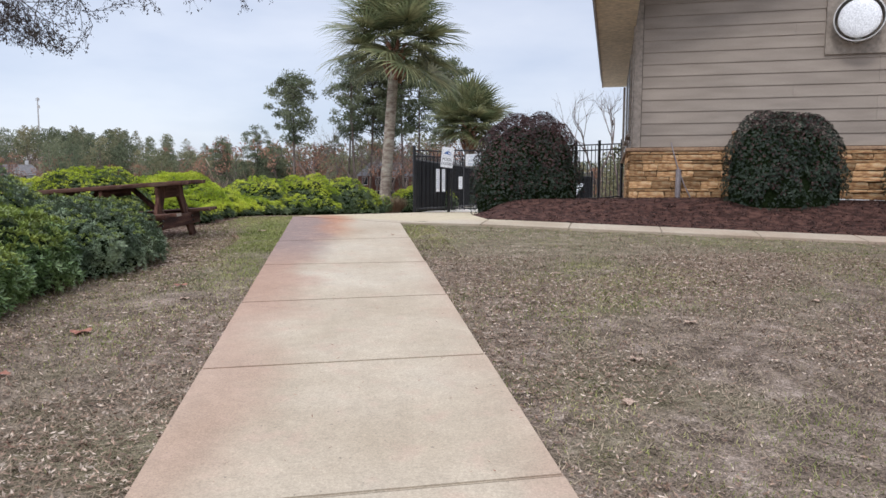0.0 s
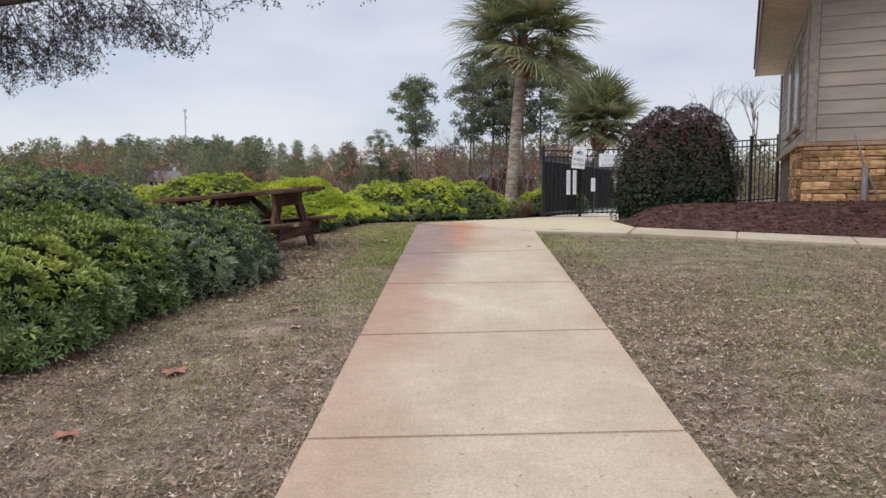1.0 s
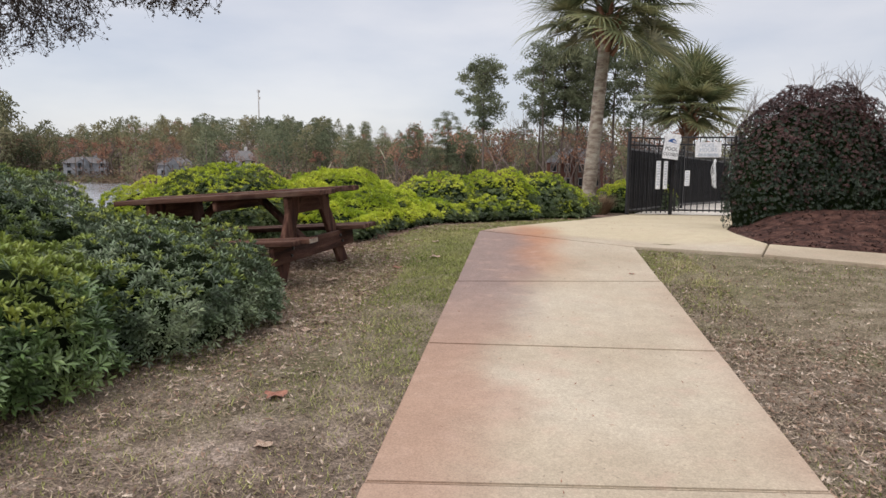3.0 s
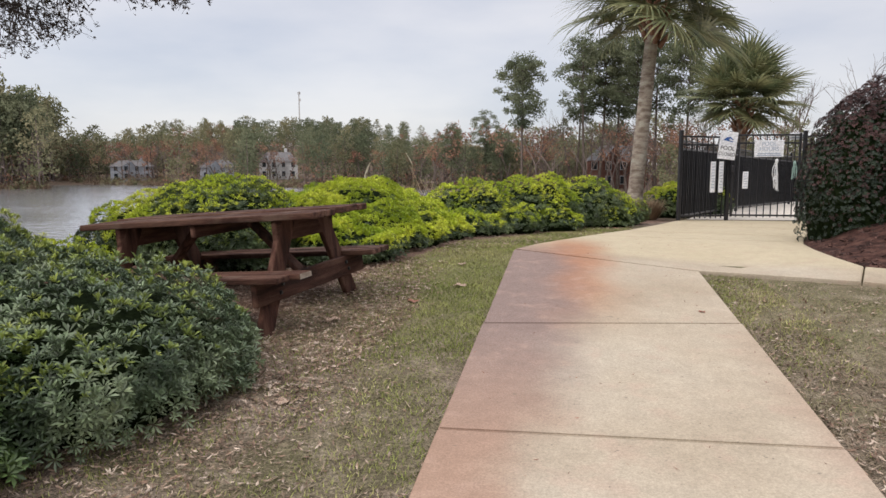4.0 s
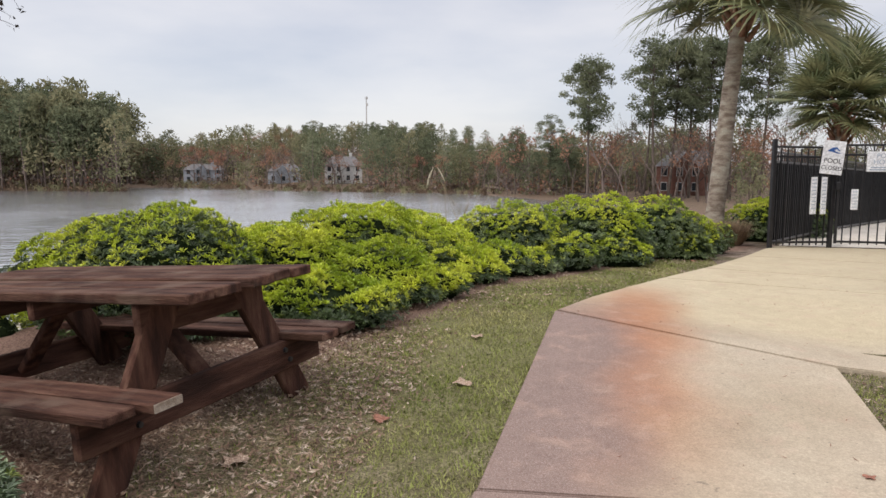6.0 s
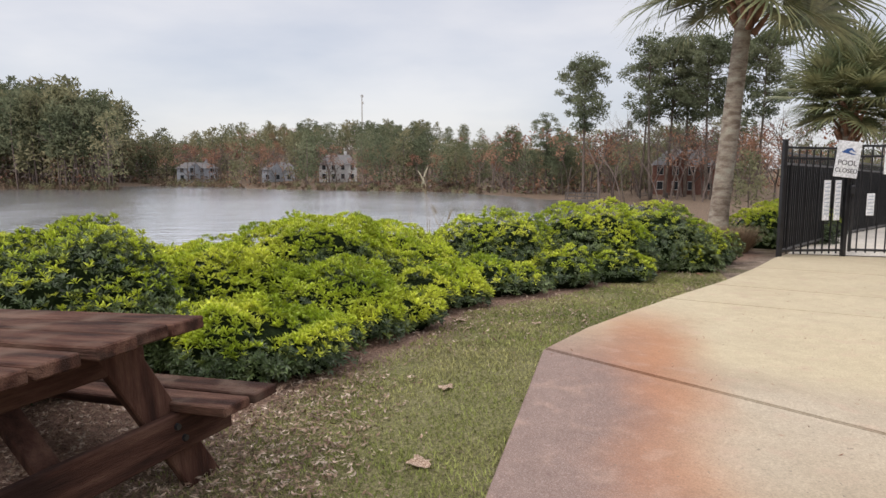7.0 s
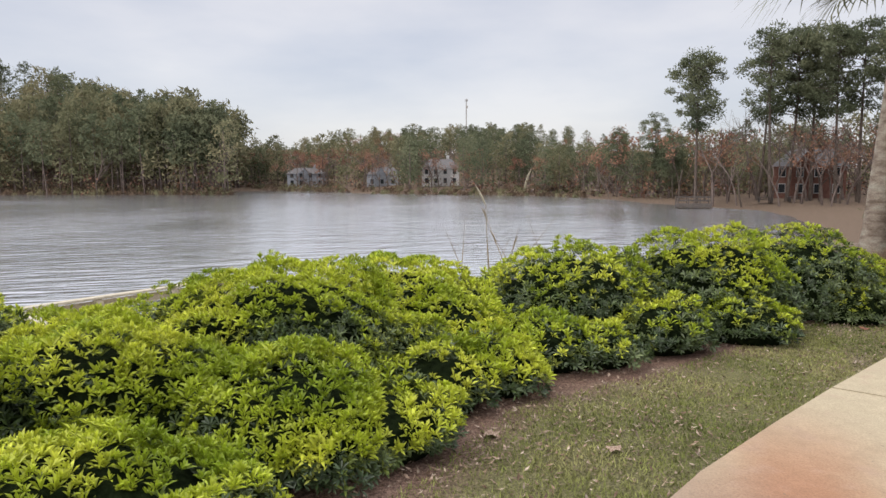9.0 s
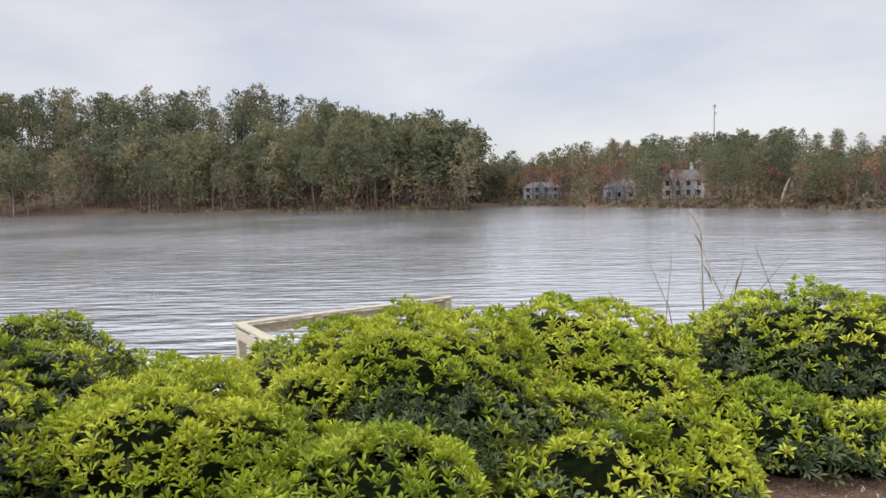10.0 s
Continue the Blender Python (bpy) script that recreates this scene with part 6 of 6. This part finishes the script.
# ---- lawn: blades, straw, fallen leaves ----
def on_lawn(P, reach=0.03):
    x, y = P[:, 0], P[:, 1]
    ok = ~((x > LX - 0.005) & (x < RX + 0.005) & (y < 10.05))
    s = (x - BR0.x) * BRN.x + (y - BR0.y) * BRN.y
    ok &= ~((x > 0.7) & (s > -0.01))
    le = np.interp(y, [p[1] for p in L_EDGE], [p[0] for p in L_EDGE])
    ok &= ~((y > 9.1) & (x > np.where(y > 10.03, le, 0.72) - 0.005) & (x < 2.0)) | ((x > 0.78) & (s < -0.01) & (y < 9.2))
    return ok & (x > hedge_x(y) + reach)


def lawn_points(n, seed, power=1.0, xr=(-2.6, 9.5), yr=(0.6, 17.0), reach=0.03):
    rng = np.random.default_rng(seed)
    P = np.stack([rng.uniform(*xr, n), yr[0] + (yr[1] - yr[0]) * rng.random(n) ** power], 1)
    P = P[rng.random(n) < smooth(0.4, 1.7, P[:, 1])]
    return P[on_lawn(P, reach)], rng


def greenness(P):
    a = np.array([noise.noise(Vector((x * 0.55, y * 0.55, 3.3))) + 0.6 * noise.noise(Vector((x * 1.7, y * 1.7, 9.1))) for x, y in P])
    left = (P[:, 0] < 0.2) * smooth(4.5, 8.5, P[:, 1]) * 0.95
    left = left + (P[:, 0] > 0.7) * (0.30 * smooth(4.5, 8.5, P[:, 1]) - 0.22 * smooth(4.6, 3.2, P[:, 1]))
    return a + left - 0.10


def lawn_blades():
    P, rng = lawn_points(240000, 81, 1.5)
    Q, _ = lawn_points(130000, 83, 1.0, (-2.6, 6.5), (1.0, 6.5))
    P = np.concatenate([P, Q])
    Q, _ = lawn_points(230000, 82, 1.2, (-2.1, 1.2), (6.0, 16.5))
    P = np.concatenate([P, Q[rng.random(len(Q)) < smooth(6.0, 7.5, Q[:, 1])]])
    # bare earth beside the hedge and round the picnic table
    rim = P[:, 0] - hedge_x(P[:, 1]) + rng.normal(0, 0.12, len(P))
    worn = np.hypot((P[:, 0] + 1.85) / 0.62, (P[:, 1] - 7.6) / 0.95) + rng.normal(0, 0.4, len(P))
    P = P[(rim > 0.05) & ((worn > 1) | (rng.random(len(P)) < 0.12))]
    g = greenness(P) + rng.normal(0, 0.32, len(P))
    for pick, material, nm, lab, hh in ((g > 0.10, BLADE, "grass", "short patchy green grass", 0.017), (g <= 0.10, STRAW, "dry_grass", "flattened straw-coloured dormant grass", 0.016)):
        Q = P[pick]
        if nm == "dry_grass":
            Q = Q[rng.random(len(Q)) < 0.8]
        n = len(Q)
        z = land_z(Q[:, 0], Q[:, 1]) - 0.010
        a = rng.uniform(0, 6.283, n)
        h = hh * rng.uniform(0.5, 1.4, n)
        lean = rng.uniform(0.3, 1.3, n) if nm == "grass" else rng.uniform(1.2, 4.0, n)
        b = np.stack([Q[:, 0], Q[:, 1], z], 1)
        s = np.stack([-np.sin(a), np.cos(a), np.zeros(n)], 1) * 0.0028
        tip = b + np.stack([np.cos(a) * h * lean, np.sin(a) * h * lean, h], 1)
        v = np.stack([b - s, b + s, tip], 1).reshape(-1, 3)
        tagged(part_np(nm, v, tri_faces(v), material), lab, "grass", kind="stuff")


lawn_blades()
OVAL = np.array([(0, -0.5, 0.06), (0.15, 0.05, 0), (0, 0.5, 0.12), (-0.15, 0.0, 0.04)])
OVAL_F = np.array([(0, 1, 2), (0, 2, 3)])


def litter():
    P, rng = lawn_points(210000, 91, 1.5, (-3.0, 9.5), reach=-0.4)
    Q, _ = lawn_points(34000, 93, 1.0, (-3.9, -0.9), (6.4, 9.4), reach=-1.6)
    P = np.concatenate([P, Q])
    Q, _ = lawn_points(120000, 92, 1.0, (-2.6, 5.5), (1.0, 6.5), reach=-0.4)
    P = np.concatenate([P, Q])
    dense = np.array([noise.noise(Vector((x * 0.7, y * 0.7, 20.0))) for x, y in P]) + rng.normal(0, 0.25, len(P))
    # more leaves under the shrubs and on the open lawn, fewer in the green strip
    dense += 0.35 * smooth(1.2, 0.2, P[:, 0] - hedge_x(P[:, 1])) - 0.06 * ((P[:, 0] < -0.7) & (P[:, 1] > 8.5)) + 0.12 * (P[:, 0] > 0.8)
    dense += 0.5 * (np.hypot((P[:, 0] + 1.85) / 0.62, (P[:, 1] - 7.7) / 1.25) < 1)
    P = P[dense > 0.06]
    n = len(P)
    z = land_z(P[:, 0], P[:, 1]) + 0.004
    R = frames_from(np.array([0, 0, 1.0]) + rng.normal(0, 0.4, (n, 3)), rng)
    v, f = strew(OVAL, OVAL_F, np.stack([P[:, 0], P[:, 1], z], 1), R, rng.uniform(0.010, 0.038, n))
    tagged(part_np("leaf_litter", v, f, LITTER), "small dry tan leaves strewn over the lawn", "fallen leaves", kind="stuff")


litter()


def big_leaf(x, y, size, material, turn, lift=0.012):
    """A lobed oak or sweetgum leaf, curled and dry."""
    k = 22
    bm = bmesh.new()
    c = bm.verts.new((0, 0, 0.06))
    ring = []
    for i in range(k):
        a = 2 * math.pi * i / k
        r = 0.32 + 0.2 * abs(math.cos(2.5 * a)) + 0.03 * math.sin(7 * a)
        ring.append(bm.verts.new((math.cos(a) * r, math.sin(a) * r, 0.16 * r * math.sin(3 * a + turn) + 0.05)))
    for i in range(k):
        bm.faces.new((c, ring[i], ring[(i + 1) % k]))
    ob = part("fallen_leaf", bm, material)
    on_walk = LX < x < RX and y < 10
    ob.matrix_world = Matrix.Translation((x, y, (float(walk_z(y)) + 0.022 if on_walk else gz(x, y)) + lift - 0.01)) @ Matrix.Rotation(turn, 4, "Z") @ Matrix.Diagonal((size, size, size, 1))
    tagged(ob, "single dry brown leaf lying flat", "leaf", "large fallen leaves")


for x, y, s, m in ((-1.325, 5.36, 0.13, LITTER_RED), (-1.62, 4.05, 0.16, LITTER_RED), (0.577, 7.96, 0.055, LITTER_RED), (-1.71, 7.56, 0.13, LITTER), (-1.418, 10.68, 0.09, LITTER), (-0.902, 10.73, 0.085, LITTER),
                   (0.45, 14.3, 0.1, LITTER_RED), (-1.3, 8.05, 0.11, LITTER_RED), (-1.05, 8.55, 0.13, LITTER), (-1.15, 9.3, 0.10, LITTER), (-1.5, 6.3, 0.1, LITTER), (-1.2, 4.9, 0.09, LITTER), (-1.75, 3.3, 0.13, LITTER_RED),
                   (1.6, 3.2, 0.10, LITTER), (2.3, 3.9, 0.11, LITTER), (1.3, 2.6, 0.10, LITTER), (2.9, 5.1, 0.10, LITTER), (3.6, 4.4, 0.09, LITTER), (1.9, 5.6, 0.09, LITTER), (4.3, 6.2, 0.1, LITTER)):
    big_leaf(x, y, s * 0.8, m, x * 7 + y * 3)


def walk_debris():
    rng = np.random.default_rng(95)
    n = 420
    x, y = rng.uniform(LX, RX, n), rng.uniform(1, 16.5, n)
    x = np.where(y > 10.2, x + (y - 10) * 0.42 + 0.5, x)
    R = frames_from(np.array([0, 0, 1.0]) + rng.normal(0, 0.3, (n, 3)), rng)
    v, f = strew(OVAL * [0.6, 1, 1], OVAL_F, np.stack([x, y, walk_z(y) + 0.024], 1), R, rng.uniform(0.008, 0.028, n))
    tagged(part_np("walk_debris", v, f, LITTER_RED), "specks of leaf and bark on the concrete", "debris", kind="stuff")


walk_debris()

# ---- ledgestone pieces of the clubhouse base, last ----
rng = random.Random(19)
STONES = []
for k in range(10):
    bm = box((1, 1, 1), None, 0)
    for v in bm.verts:
        v.co += Vector((rng.uniform(-0.04, 0.04), rng.uniform(-0.12, 0.12), rng.uniform(-0.07, 0.07)))
    bmesh.ops.bevel(bm, geom=bm.edges[:], offset=0.06, segments=1, affect="EDGES")
    me = bpy.data.meshes.new("stone")
    bm.to_mesh(me)
    bm.free()
    me.materials.append(STONE)
    STONES.append(me)


def stone_face(length, front):
    z = 0.86
    while z < LEDGE - 0.05:
        h = min(rng.choice((0.055, 0.075, 0.10, 0.125)), LEDGE - 0.034 - z)
        x = 0.0
        while x < length:
            w = min(rng.uniform(0.14, 0.46), length - x + 0.02)
            o = new("stone", rng.choice(STONES))
            o.parent = house
            m = Matrix.Translation((x + w / 2 - 0.03, -0.02 + rng.uniform(-0.018, 0.018), z + h / 2)) if front else Matrix.Translation((-0.015 + rng.uniform(-0.018, 0.018), x + w / 2, z + h / 2))
            o.matrix_basis = m @ Matrix.Diagonal((w - 0.008, 0.11, h - 0.008, 1) if front else (0.11, w - 0.008, h - 0.008, 1))
            x += w
        z += h


stone_face(4.6, True)
stone_face(2.2, False)
